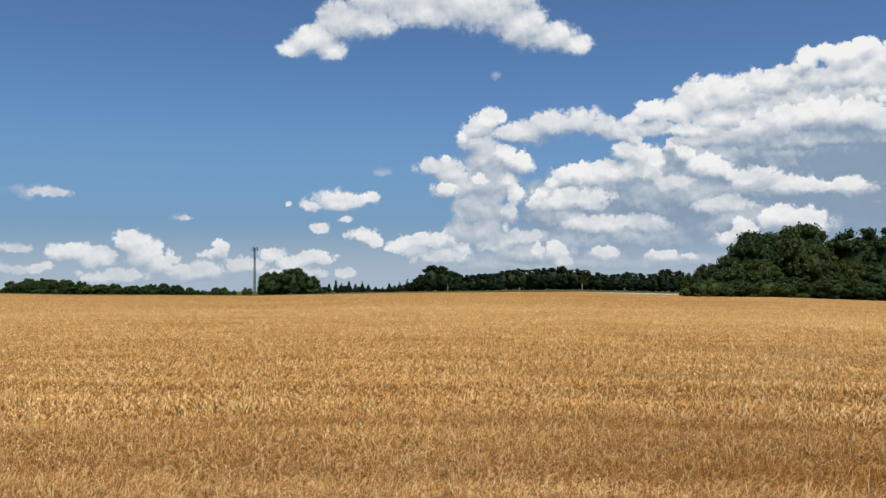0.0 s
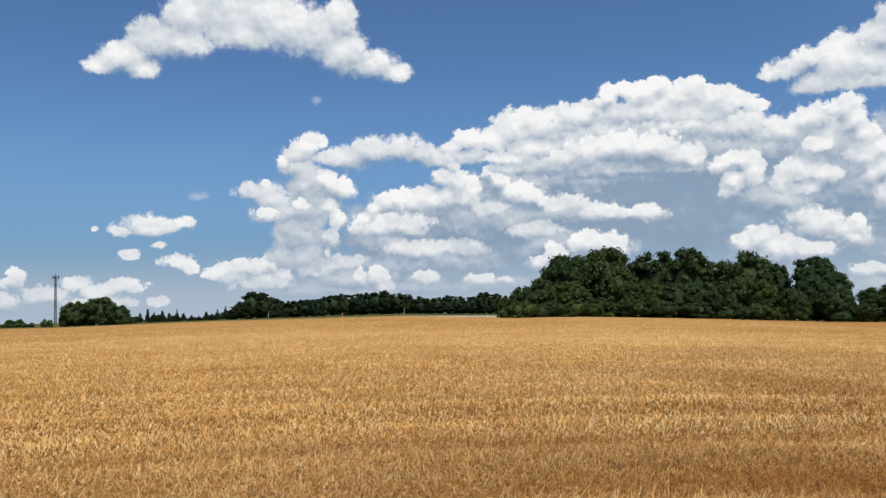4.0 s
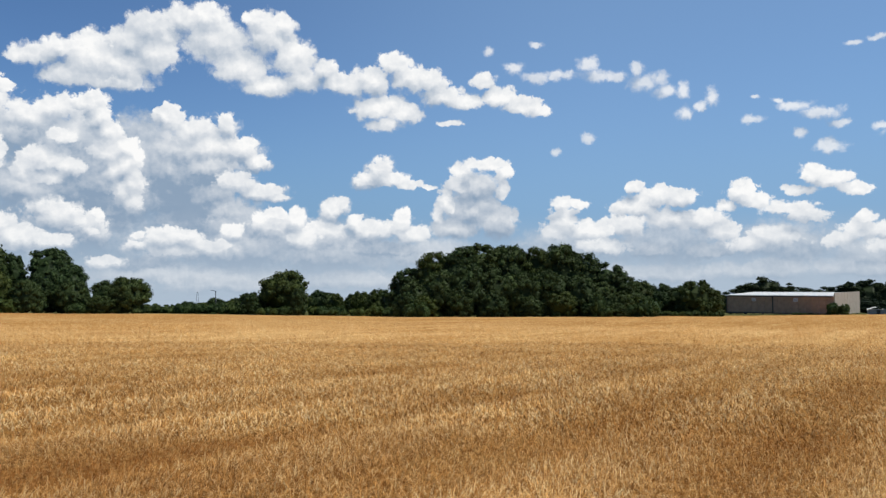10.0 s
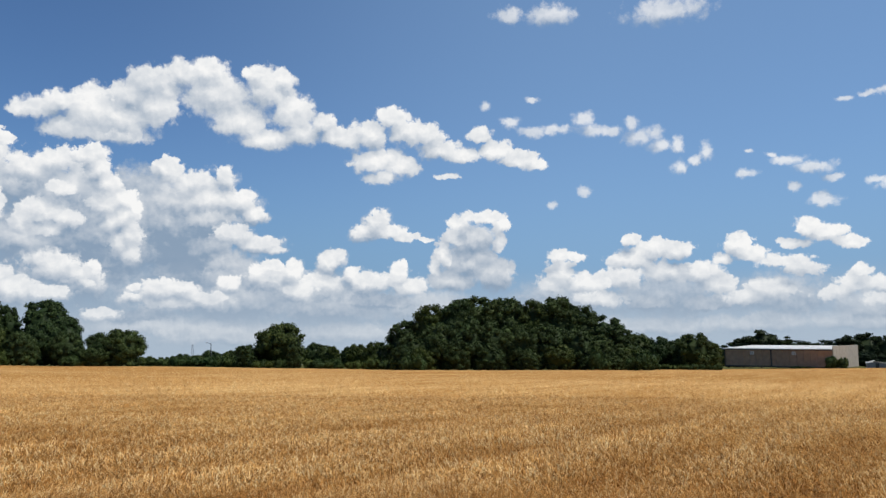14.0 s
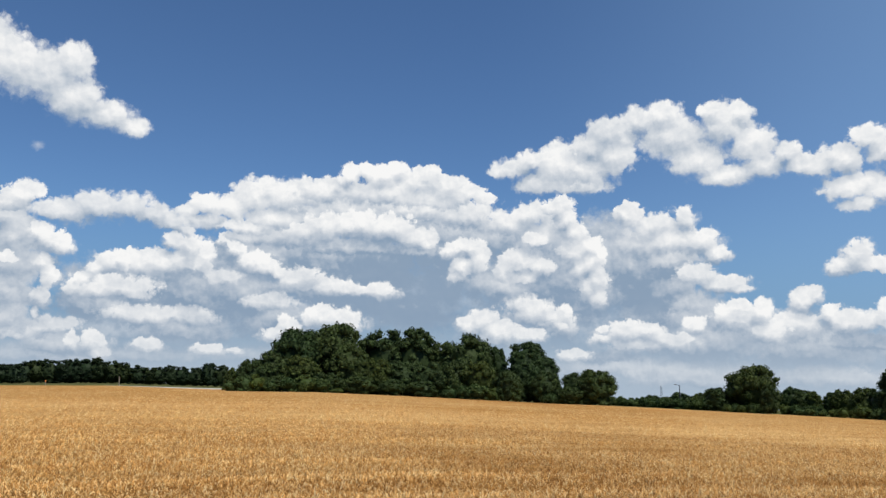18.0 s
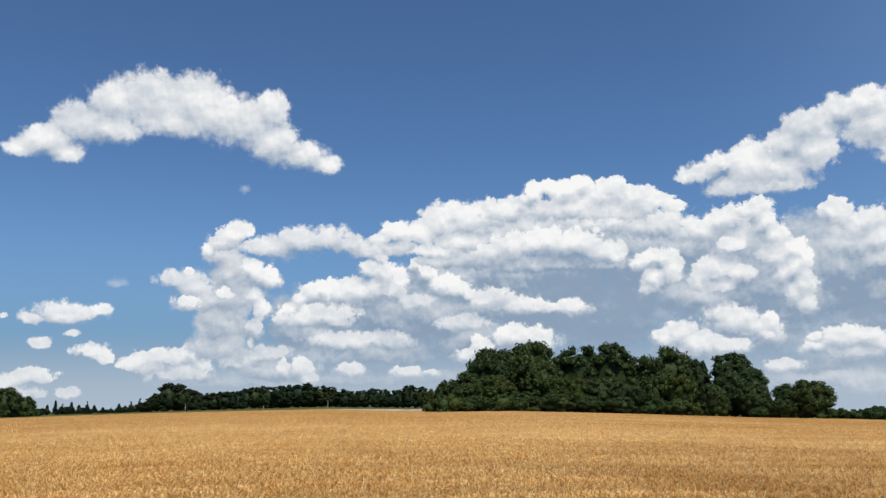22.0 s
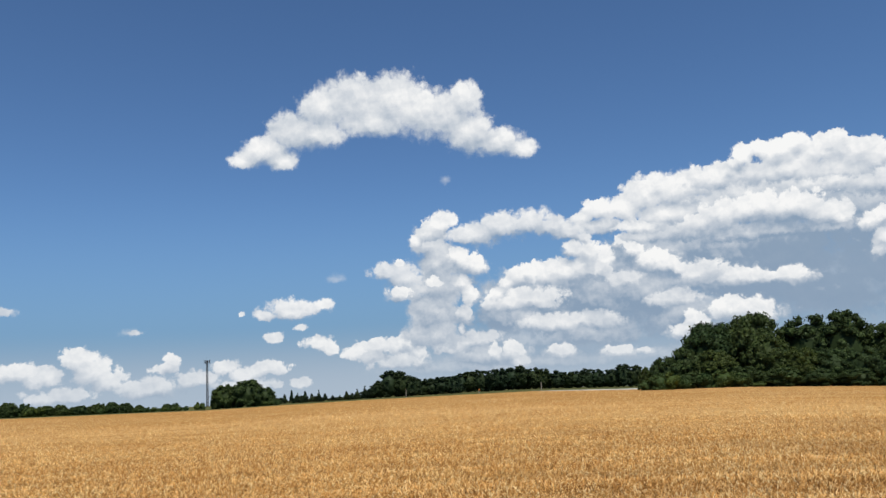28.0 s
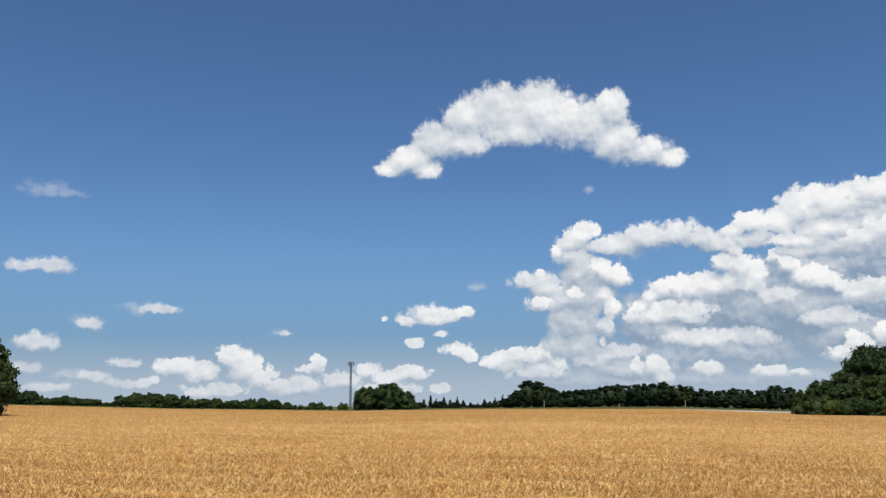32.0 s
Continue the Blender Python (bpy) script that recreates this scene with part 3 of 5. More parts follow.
def straw():
    m, tree, shader = material("dry_straw", 0.55)
    shader.inputs["Specular IOR Level"].default_value = 0.0
    island = tree.nodes.new("ShaderNodeNewGeometry").outputs["Random Per Island"]
    tone = ramp(tree, island, [(0.0, (0.17, 0.080, 0.025)), (0.25, (0.42, 0.22, 0.072)), (0.58, (0.76, 0.455, 0.165)), (0.82, (0.84, 0.62, 0.31)), (0.95, (0.86, 0.72, 0.42)), (1.0, (0.80, 0.66, 0.36))])
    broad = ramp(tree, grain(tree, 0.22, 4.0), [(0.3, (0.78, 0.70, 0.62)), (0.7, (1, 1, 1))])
    tone_shade = tree.nodes.new("ShaderNodeAttribute")
    tone_shade.attribute_name = "tone_shade"
    # stored crop tone, with the shade of the row hollows painted into it
    rows = ramp(tree, tone_shade.outputs["Fac"], [(0.1, (0.60, 0.47, 0.36)), (0.42, (0.82, 0.75, 0.66)), (0.72, (1, 1, 1)), (1.0, (1.19, 1.15, 1.06))])
    stalk_shade = tree.nodes.new("ShaderNodeAttribute")
    stalk_shade.attribute_name = "stalk_shade"
    # stalk feet coloured dark brown, painting in the shade between the stalks
    tone = blend(tree, "MIX", ramp(tree, stalk_shade.outputs["Fac"], [(0.05, (0, 0, 0)), (0.5, (1, 1, 1))]), (0.20, 0.095, 0.028, 1), tone)
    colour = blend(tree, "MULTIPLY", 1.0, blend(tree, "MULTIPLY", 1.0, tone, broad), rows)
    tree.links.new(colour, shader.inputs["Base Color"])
    # leaning stalks catch the light from above like the crop as a whole
    soft = tree.nodes.new("ShaderNodeVectorMath")
    soft.operation = "MULTIPLY_ADD"
    soft.inputs[1].default_value, soft.inputs[2].default_value = (0.52, 0.52, 0.52), (0, 0, 0.68)
    tree.links.new(tree.nodes.new("ShaderNodeNewGeometry").outputs["Normal"], soft.inputs[0])
    tree.links.new(soft.outputs[0], shader.inputs["Normal"])
    thin = tree.nodes.new("ShaderNodeBsdfTranslucent")
    tree.links.new(colour, thin.inputs[0])
    both = tree.nodes.new("ShaderNodeMixShader")
    both.inputs[0].default_value = 0.38
    tree.links.new(shader.outputs[0], both.inputs[1])
    tree.links.new(thin.outputs[0], both.inputs[2])
    tree.links.new(both.outputs[0], tree.nodes["Material Output"].inputs[0])
    return m


def foliage(name, low, high):
    m, tree, shader = material(name, 0.6)
    shader.inputs["Specular IOR Level"].default_value = 0.1
    island = tree.nodes.new("ShaderNodeNewGeometry").outputs["Random Per Island"]
    leaf = ramp(tree, island, [(0.0, low), (0.6, tuple((a + b) / 2 for a, b in zip(low, high))), (1.0, high)])
    each = tree.nodes.new("ShaderNodeObjectInfo").outputs["Random"]
    colour = blend(tree, "MULTIPLY", 1.0, leaf, ramp(tree, each, [(0.0, (0.7, 0.8, 0.85)), (0.5, (1, 1, 1)), (1.0, (1.25, 1.1, 0.8))]))
    tree.links.new(colour, shader.inputs["Base Color"])
    thin = tree.nodes.new("ShaderNodeBsdfTranslucent")
    tree.links.new(colour, thin.inputs[0])
    both = tree.nodes.new("ShaderNodeMixShader")
    both.inputs[0].default_value = 0.2
    tree.links.new(shader.outputs[0], both.inputs[1])
    tree.links.new(thin.outputs[0], both.inputs[2])
    tree.links.new(both.outputs[0], tree.nodes["Material Output"].inputs[0])
    return m


ROW_TURN = 4.0          # the drill rows run a little past due right
SOIL = field_soil()
STRAW = straw()
LEAF = foliage("broad_leaves", (0.018, 0.030, 0.010), (0.062, 0.092, 0.029))
BUSH = foliage("hedge_leaves", (0.028, 0.048, 0.014), (0.085, 0.125, 0.040))
WOODLEAF = foliage("woodland_leaves", (0.008, 0.016, 0.008), (0.028, 0.045, 0.018))
NEEDLE = foliage("dark_needles", (0.010, 0.018, 0.010), (0.03, 0.045, 0.02))
VERGE = plain("rough_grass", (0.07, 0.075, 0.03), 0.9, vary=0.45, scale=0.4)
BARK = plain("bark", (0.075, 0.06, 0.045), 0.9, vary=0.4, scale=2.0)

# ---- ground ----
PROFILE = [(-180, -1.0, 220), (-100, -0.9, 220), (-34, -0.42, 254), (-24, -0.77, 262), (-13, -0.98, 270), (-3, -0.91, 277), (9, -0.94, 259), (15, -1.17, 235), (22, -1.32, 196), (29, -1.61, 189), (37, -1.98, 187), (43, -2.14, 185), (50, -2.4, 190), (58, -2.61, 185), (66, -2.74, 172), (74, -2.75, 172), (82, -2.67, 242), (90, -2.52, 265), (96, -2.53, 270), (150, -1.2, 220), (180, -1.0, 220)]   # heading, slope of the sight line to the field's edge, its distance
HEADINGS, SLOPES, REACH = (np.array(c, float) for c in zip(*PROFILE))


def ground(x, y):
    """Height of the ground: a gently falling field, then land that stays just under its edge."""
    x, y = np.asarray(x, float), np.asarray(y, float)
    r, a = np.hypot(x, y), np.degrees(np.arctan2(x, y))
    slope, edge = np.radians(np.interp(a, HEADINGS, SLOPES)), np.interp(a, HEADINGS, REACH)
    near = r / edge * (EYE + edge * np.tan(slope))
    far = EYE + r * np.tan(slope + radians(0.05) * np.clip((r - edge) / edge * 4, 0, 1) + radians(0.22) * np.clip((r - 1.3 * edge) / edge, 0, 1))
    return np.where(r <= edge, near, far)


def mesh_from(name, verts, faces, mat, smooth=False):
    me = bpy.data.meshes.new(name)
    verts, faces = np.asarray(verts, np.float32), np.asarray(faces, np.int32)
    n = faces.shape[1]
    me.vertices.add(len(verts))
    me.vertices.foreach_set("co", verts.ravel())
    me.loops.add(faces.size)
    me.loops.foreach_set("vertex_index", faces.ravel())
    me.polygons.add(len(faces))
    me.polygons.foreach_set("loop_start", np.arange(len(faces), dtype=np.int32) * n)
    me.update(calc_edges=True)
    me.polygons.foreach_set("use_smooth", np.full(len(faces), smooth))
    me.materials.append(mat)
    return me


def ripple(x, y, seed):
    """Smooth random waves between about -0.6 and 0.6, one unit long."""
    table = np.random.default_rng(seed).uniform(-0.75, 0.75, (256, 256))
    i, j = np.floor(x).astype(int), np.floor(y).astype(int)
    p, q = x - i, y - j
    p, q = p * p * (3 - 2 * p), q * q * (3 - 2 * q)
    a, b, c, d = (table[(i + k) % 256, (j + n) % 256] for k in (0, 1) for n in (0, 1))
    return (a * (1 - q) + b * q) * (1 - p) + (c * (1 - q) + d * q) * p


def build_ground():
    steps = np.concatenate([[0.0], np.geomspace(0.006, 1.0, 100), [1.04, 1.2, 1.5, 2, 3, 5, 9, 16]])
    turns = np.radians(np.arange(-180, 180, 1.0))
    ss, aa = np.meshgrid(steps, turns, indexing="ij")
    rr = ss * np.interp(np.degrees(aa), HEADINGS, REACH)
    x, y = rr * np.sin(aa), rr * np.cos(aa)
    lump = ripple(x * 0.5, y * 0.5, 20)
    z = ground(x, y) + 0.05 * lump * np.clip(60 / np.maximum(rr, 1), 0, 1)
    n, m = rr.shape
    i = np.arange(n - 1)[:, None] * m + np.arange(m)[None]
    j = np.arange(n - 1)[:, None] * m + (np.arange(m)[None] + 1) % m
    faces = np.stack([i, j, j + m, i + m], -1).reshape(-1, 4)[:, ::-1]
    me = mesh_from("ground", np.stack([x, y, z], -1).reshape(-1, 3), faces, SOIL, True)
    me.materials.append(VERGE)
    me.polygons.foreach_set("material_index", (np.arange(len(faces)) // m >= 100).astype(np.int32))
    tagged(new("ground", me), "gently rolling ripe grain field with rough grass beyond", "field", kind="structure")


build_ground()


def stalks(name, label, r0, r1, count, tall, width, levels, head, seed):
    """Standing dry grain between two distances: each stalk a thin bent ribbon, thicker at its nodding head."""
    rng = np.random.default_rng(seed)
    a = np.radians(rng.uniform(-43, 107, count))
    r = r0 * (r1 / r0) ** rng.uniform(0, 1, count) ** 0.8
    x, y = r * np.sin(a), r * np.cos(a)
    turn = radians(ROW_TURN)
    v = y * math.cos(turn) + x * math.sin(turn)
    u = x * math.cos(turn) - y * math.sin(turn)
    inside = r < np.interp(np.degrees(a), HEADINGS, REACH)
    r, a, x, y, u, v = (q[inside] for q in (r, a, x, y, u, v))
    count = len(r)
    strip = 0.6 * np.sin(v * 2.3 + 3.0 * ripple(u * 0.02, v * 0.12, 21)) + 0.8 * ripple(u * 0.06, v * 1.1, 22)
    patch = ripple(x * 0.35, y * 0.35, 23)
    # the crop stands thinner on this side of the field
    thin = np.clip((x - 1) / 6, 0, 1) * np.clip((45 - r) / 25, 0, 1)
    strip = strip * (0.5 + 0.4 * thin) - 0.02 * thin
    size = tall * np.clip(1 + 0.3 * strip + 0.25 * patch, 0.85, 1.5) * rng.uniform(0.72, 1.12, count)
    way = rng.uniform(0, 2 * np.pi, count)
    way = np.where(rng.random(count) < 0.35, 0.3 + rng.normal(0, 0.8, count), way)
    lean = np.abs(rng.normal(0.66, 0.42, count)) * (1 + 0.25 * np.clip(-strip, 0, 1))
    curl = np.abs(rng.normal(1.9, 1.0, count))
    face = np.where(levels > 2, way + np.pi / 2 + rng.normal(0, 0.5, count), -a + rng.normal(0, 0.5, count))
    cx, cy, cz = x.copy(), y.copy(), ground(x, y) + 0.01 + 0.10 * np.clip(strip, 0, 1)
    thick = width * rng.uniform(0.7, 1.3, count)
    verts = []
    for k in range(levels + 1):
        s = k / levels
        if k:
            angle = lean + curl * (s - 0.5 / levels) ** 1.7 * 1.5
            cx = cx + size / levels * np.sin(angle) * np.cos(way)
            cy = cy + size / levels * np.sin(angle) * np.sin(way)
            cz = cz + size / levels * np.cos(angle)
        w = thick * (0.8 if k < levels - 1 else head if k < levels else 0.35)
        verts.append(np.stack([cx - w * np.cos(face), cy - w * np.sin(face), cz], -1))
        verts.append(np.stack([cx + w * np.cos(face), cy + w * np.sin(face), cz + 0.3 * w], -1))
    per = 2 * (levels + 1)
    co = np.stack(verts, 1).reshape(-1, 3)
    start = np.arange(count)[:, None] * per
    faces = np.stack([np.stack([start[:, 0] + 2 * k, start[:, 0] + 2 * k + 1, start[:, 0] + 2 * k + 3, start[:, 0] + 2 * k + 2], -1) for k in range(levels)], 1).reshape(-1, 4)
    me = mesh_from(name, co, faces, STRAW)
    # row hollows darkened as painted shade; the crop is paler towards the left
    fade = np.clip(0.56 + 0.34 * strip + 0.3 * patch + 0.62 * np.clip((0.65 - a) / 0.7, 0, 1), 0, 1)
    # painted shade: full at the foot, gone at the tip, none on far stalks
    stalk_shade = np.clip(np.tile(np.repeat(np.arange(levels + 1) / levels, 2), count) + {1: 0.5, 2: 0.15, 3: 0.0}[levels], 0, 1)
    me.attributes.new("stalk_shade", "FLOAT", "POINT").data.foreach_set("value", stalk_shade.astype(np.float32))
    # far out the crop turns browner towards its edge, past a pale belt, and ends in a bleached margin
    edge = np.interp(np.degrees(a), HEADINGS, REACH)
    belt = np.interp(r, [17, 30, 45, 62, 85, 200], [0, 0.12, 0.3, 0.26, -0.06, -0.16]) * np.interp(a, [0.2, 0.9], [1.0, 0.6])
    # nearest crop coloured darker, for the shade seen down between stalks
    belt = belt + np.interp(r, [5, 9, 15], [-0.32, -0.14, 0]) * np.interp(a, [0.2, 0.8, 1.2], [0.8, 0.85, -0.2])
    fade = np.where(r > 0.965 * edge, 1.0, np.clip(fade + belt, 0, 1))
    me.attributes.new("tone_shade", "FLOAT", "POINT").data.foreach_set("value", np.repeat(fade, per).astype(np.float32))
    ob = new(name, me)
    tagged(ob, label, "grain crop", kind="stuff")


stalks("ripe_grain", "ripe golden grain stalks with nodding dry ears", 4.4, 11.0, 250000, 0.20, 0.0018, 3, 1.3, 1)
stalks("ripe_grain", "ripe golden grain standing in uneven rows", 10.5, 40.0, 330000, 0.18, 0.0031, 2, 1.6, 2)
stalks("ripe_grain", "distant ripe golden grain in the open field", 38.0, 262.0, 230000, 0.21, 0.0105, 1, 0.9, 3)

# ---- trees ----


def icosphere(level):
    bm = bmesh.new()
    bmesh.ops.create_icosphere(bm, subdivisions=level, radius=1.0)
    bm.verts.ensure_lookup_table()
    co = np.array([v.co for v in bm.verts])
    tri = np.array([[v.index for v in f.verts] for f in bm.faces])
    bm.free()
    return co, tri


BALL = icosphere(2)


def crown_mesh(name, seed, leaves, size, mat, aspect, cone=False, lobes=85, low=0.06, ragged=0.22):
    """A crown one unit wide and tall: many round boughs of leaf sprays over a dark heart, crowded into a dome or a cone."""
    rng = np.random.default_rng(seed)
    flat = np.array([1, 1, aspect])
    # the boughs fill a leaning dome that bulges unevenly
    bulge, start = rng.uniform(0.80, 1.08, 5), rng.uniform(0, 6.28)
    belly, shoulder = rng.uniform(0.34, 0.46), rng.uniform(1.65, 2.05)
    lean = rng.uniform(-0.12, 0.12, 2)
    z = low + (0.93 - low) * rng.uniform(0, 1, lobes)
    turn = rng.uniform(0, 2 * np.pi, lobes)
    out = np.interp((turn - start) % (2 * np.pi), np.linspace(0, 2 * np.pi, 6), np.append(bulge, bulge[0]))
    wide = (1 - z) * 0.95 + 0.05 if cone else np.sqrt(np.clip(1 - (np.abs(z - belly) / np.where(z > belly, 0.98 - belly, 0.75)) ** shoulder, 0.02, 1))
    r = (rng.uniform(0.13, 0.22, lobes) if cone else rng.uniform(0.11, 0.25, lobes)) * (0.55 + 0.45 * wide)
    far = np.maximum(wide * out - r * 0.85, 0) * rng.uniform(0.4, 1, lobes) ** 0.4
    mid = np.stack([far * np.cos(turn) + lean[0] * z, far * np.sin(turn) + lean[1] * z, np.minimum(z, 0.99 - 0.8 * r / aspect)], -1)
    squash = rng.uniform(0.8, 1.05, lobes)
    ball, tri = BALL
    dents = 1 + 0.10 * np.sin(ball @ rng.normal(0, 4, (3, lobes)) + rng.uniform(0, 6, lobes))
    heart = mid[:, None] + ball[None] * (r * 0.74)[:, None, None] * dents.T[:, :, None] * np.stack([np.ones(lobes), np.ones(lobes), squash / aspect], -1)[:, None]
    heart_tri = (tri[None] + (np.arange(lobes) * len(ball))[:, None, None]).reshape(-1, 3)
    # a core closes the middle of the crown
    core = ball * np.array([0.66, 0.66, 0.42]) * (0.6 if cone else 1.0) + np.array([lean[0] * 0.45, lean[1] * 0.45, 0.44])
    core_tri = tri + lobes * len(ball)
    pick = rng.choice(lobes, leaves, p=r ** 2 / (r ** 2).sum())
    d = rng.normal(size=(leaves, 3))
    d[:, 2] = np.where(rng.random(leaves) < 0.6, np.abs(d[:, 2]), d[:, 2])
    d /= np.linalg.norm(d, axis=1)[:, None]
    reach = r[pick] * rng.uniform(0.70, 1.0 + ragged, leaves)
    at = mid[pick] + d * reach[:, None] * np.stack([np.ones(leaves), np.ones(leaves), squash[pick] / aspect], -1)
    # sprays buried inside other boughs are not grown
    spot_at, spot_mid = (at * flat).astype(np.float32), (mid * flat).astype(np.float32)
    deep = (0.66 * r * squash).astype(np.float32) ** 2 - (spot_mid ** 2).sum(1)
    buried = np.zeros(leaves, bool)
    for k in range(0, leaves, 250):
        p = spot_at[k:k + 250]
        inside = (p ** 2).sum(1)[:, None] - 2 * p @ spot_mid.T < deep
        inside[np.arange(len(p)), pick[k:k + 250]] = False
        buried[k:k + 250] = inside.any(1)
    at, d = at[~buried], d[~buried]
    leaves = len(at)
    tilt = d + rng.normal(0, 0.65, (leaves, 3))
    tilt /= np.linalg.norm(tilt, axis=1)[:, None]
    side = np.cross(tilt, rng.normal(size=(leaves, 3)))
    side /= np.linalg.norm(side, axis=1)[:, None]
    other = np.cross(tilt, side)
    big = size * rng.uniform(0.5, 1.5, leaves)[:, None]
    corners = np.stack([-side * big, other * big * rng.uniform(0.7, 1.4, (leaves, 1)) + tilt * big * 0.4, side * big], 1)
    corners = at[:, None] + corners / flat
    k = (lobes + 1) * len(ball) + np.arange(leaves)[:, None] * 3
    tris = np.concatenate([heart_tri, core_tri, k + [0, 1, 2]])
    co = np.concatenate([heart.reshape(-1, 3), core, corners.reshape(-1, 3)])
    co[:, 2] = np.maximum(co[:, 2], -0.03)
    return mesh_from(name, co, tris, mat)


def tube(bm, a, b, ra, rb, sides=7):
    a, b = Vector(a), Vector(b)
    turn = (b - a).to_track_quat("Z", "Y").to_matrix()
    rings = []
    for p, q in ((a, ra), (b, rb)):
        rings.append([bm.verts.new(p + turn @ Vector((q * math.cos(2 * math.pi * k / sides), q * math.sin(2 * math.pi * k / sides), 0))) for k in range(sides)])
    for k in range(sides):
        bm.faces.new((rings[0][k], rings[0][(k + 1) % sides], rings[1][(k + 1) % sides], rings[1][k]))
    bm.faces.new(rings[1])
    bm.faces.new(rings[0][::-1])


def finish(bm, name, mat, smooth=False):
    bm.normal_update()
    me = bpy.data.meshes.new(name)
    bm.to_mesh(me)
    bm.free()
    me.materials.append(mat)
    for p in me.polygons:
        p.use_smooth = smooth
    return me


def trunk_mesh(name, seed, top, limbs, girth):
    rng = random.Random(seed)
    bm = bmesh.new()
    x = y = 0.0
    z, q = -0.03, girth
    knots = [(x, y, z)]
    for k in range(4):
        x, y, z = x + rng.uniform(-0.03, 0.03), y + rng.uniform(-0.03, 0.03), z + top / 4
        tube(bm, knots[-1], (x, y, z), q, q * 0.78)
        q *= 0.78
        knots.append((x, y, z))
    for k in range(limbs):
        start = knots[1 + k % 3]
        t, run = rng.uniform(0, 6.28), rng.uniform(0.3, 0.6)
        tube(bm, start, (start[0] + run * math.cos(t), start[1] + run * math.sin(t), start[2] + rng.uniform(0.15, 0.3)), q * 0.9, q * 0.25, 5)
    return finish(bm, name, BARK, True)


KINDS = {
    "oak": ([crown_mesh("crown", 10 + k, 10000, 0.036, LEAF, 2.3 if k < 7 else 1.6) for k in range(12)], trunk_mesh("trunk", 1, 0.6, 5, 0.045),
            "broadleaf_tree", "broad dark green deciduous tree in full summer leaf", "tree", "trees round the field"),
    "wood_tree": ([crown_mesh("crown", 30 + k, 3600, 0.055, WOODLEAF, 2.2, lobes=50) for k in range(5)], trunk_mesh("trunk", 2, 0.7, 3, 0.035),
                  "woodland_tree", "tall dark tree in a distant wood", "tree", "distant wood"),
    "pine": ([crown_mesh("crown", 40 + k, 2600, 0.065, NEEDLE, 2.2, True, lobes=50) for k in range(3)], trunk_mesh("trunk", 3, 0.9, 4, 0.03),
             "conifer_tree", "dark pointed conifer at the field's edge", "tree", "conifers"),
    "shrub": ([crown_mesh("leaves", 50 + k, 3200, 0.062, BUSH, 1.4, lobes=40, low=0.0, ragged=0.3) for k in range(5)], trunk_mesh("stem", 4, 0.5, 4, 0.03),
              "shrub", "bushy mid-green shrub at the foot of the trees", "shrub", "hedge shrubs"),
}
COUNT = [0]


def plant(kind, heading, away, tall, wide):
    crowns, trunk, name, label, category, group = KINDS[kind]
    COUNT[0] += 1
    rng = random.Random(COUNT[0] * 7 + 1)
    spread = wide * 1.3 if kind == "wood_tree" else wide
    x, y = away * math.sin(radians(heading)), away * math.cos(radians(heading))
    top = new(name)
    top.empty_display_size = 0.2
    top.matrix_basis = Matrix.LocRotScale((x, y, float(ground(x, y))), Euler((0, 0, rng.uniform(0, 6.28))), (spread, spread, tall))
    tagged(top, label, category, group)
    for part_name, me in (("trunk" if kind != "shrub" else "stem", trunk), ("crown" if kind != "shrub" else "leaves", rng.choice(crowns if kind != "oak" else crowns[:7] if tall > 1.9 * wide else crowns[7:]))):
        ob = new(part_name, me)
        ob.parent = top


def oak(*v):
    plant("oak", *v)


def wood_tree(*v):
    plant("wood_tree", *v)


def pine(*v):
    plant("pine", *v)


def shrub(*v):
    plant("shrub", *v)


wood_tree(0.08, 430, 12.9, 5.3)
wood_tree(0.96, 430, 9.1, 4.7)
wood_tree(1.74, 430, 7.8, 4.7)
wood_tree(2.52, 430, 7.6, 4.7)
wood_tree(3.31, 430, 8.4, 4.7)
wood_tree(4.03, 430, 10.2, 4.7)
wood_tree(4.74, 430, 10.8, 4.7)
wood_tree(5.46, 430, 11.3, 4.7)
wood_tree(6.16, 430, 11.1, 4.7)
wood_tree(6.89, 430, 11.6, 4.7)
wood_tree(7.60, 430, 11.9, 4.7)
wood_tree(8.31, 430, 12.5, 5.0)
wood_tree(9.05, 430, 10.9, 4.7)
wood_tree(9.81, 430, 10.5, 4.7)
wood_tree(10.59, 430, 9.6, 4.7)
wood_tree(11.34, 430, 8.4, 4.4)
wood_tree(12.02, 430, 8.9, 4.4)
wood_tree(12.73, 430, 9.9, 4.4)
wood_tree(13.46, 430, 9.5, 4.4)
wood_tree(14.18, 430, 9.4, 4.4)
wood_tree(15.02, 430, 11.9, 5.0)
wood_tree(15.80, 430, 10.8, 4.4)
wood_tree(0.67, 445, 7.2, 6.1)
wood_tree(2.22, 445, 6.1, 6.1)
wood_tree(3.79, 445, 8.0, 6.1)
wood_tree(5.08, 445, 9.4, 6.1)
wood_tree(6.57, 445, 9.4, 6.1)
wood_tree(8.09, 445, 10.0, 6.1)
wood_tree(9.65, 445, 8.8, 6.1)
wood_tree(11.24, 445, 7.2, 6.1)
wood_tree(13.03, 445, 7.6, 6.1)
wood_tree(14.66, 445, 9.5, 6.1)
oak(20.63, 202, 14.9, 8.4)
oak(23.20, 205, 16.8, 9.5)
oak(26.72, 210, 16.6, 7.8)
oak(28.75, 208, 17.0, 7.4)
oak(32.32, 205, 15.6, 8.9)
oak(30.84, 208, 13.9, 6.3)
oak(34.45, 206, 13.6, 3.3)
oak(36.51, 203, 15.0, 7.0)
oak(37.46, 200, 11.1, 5.4)
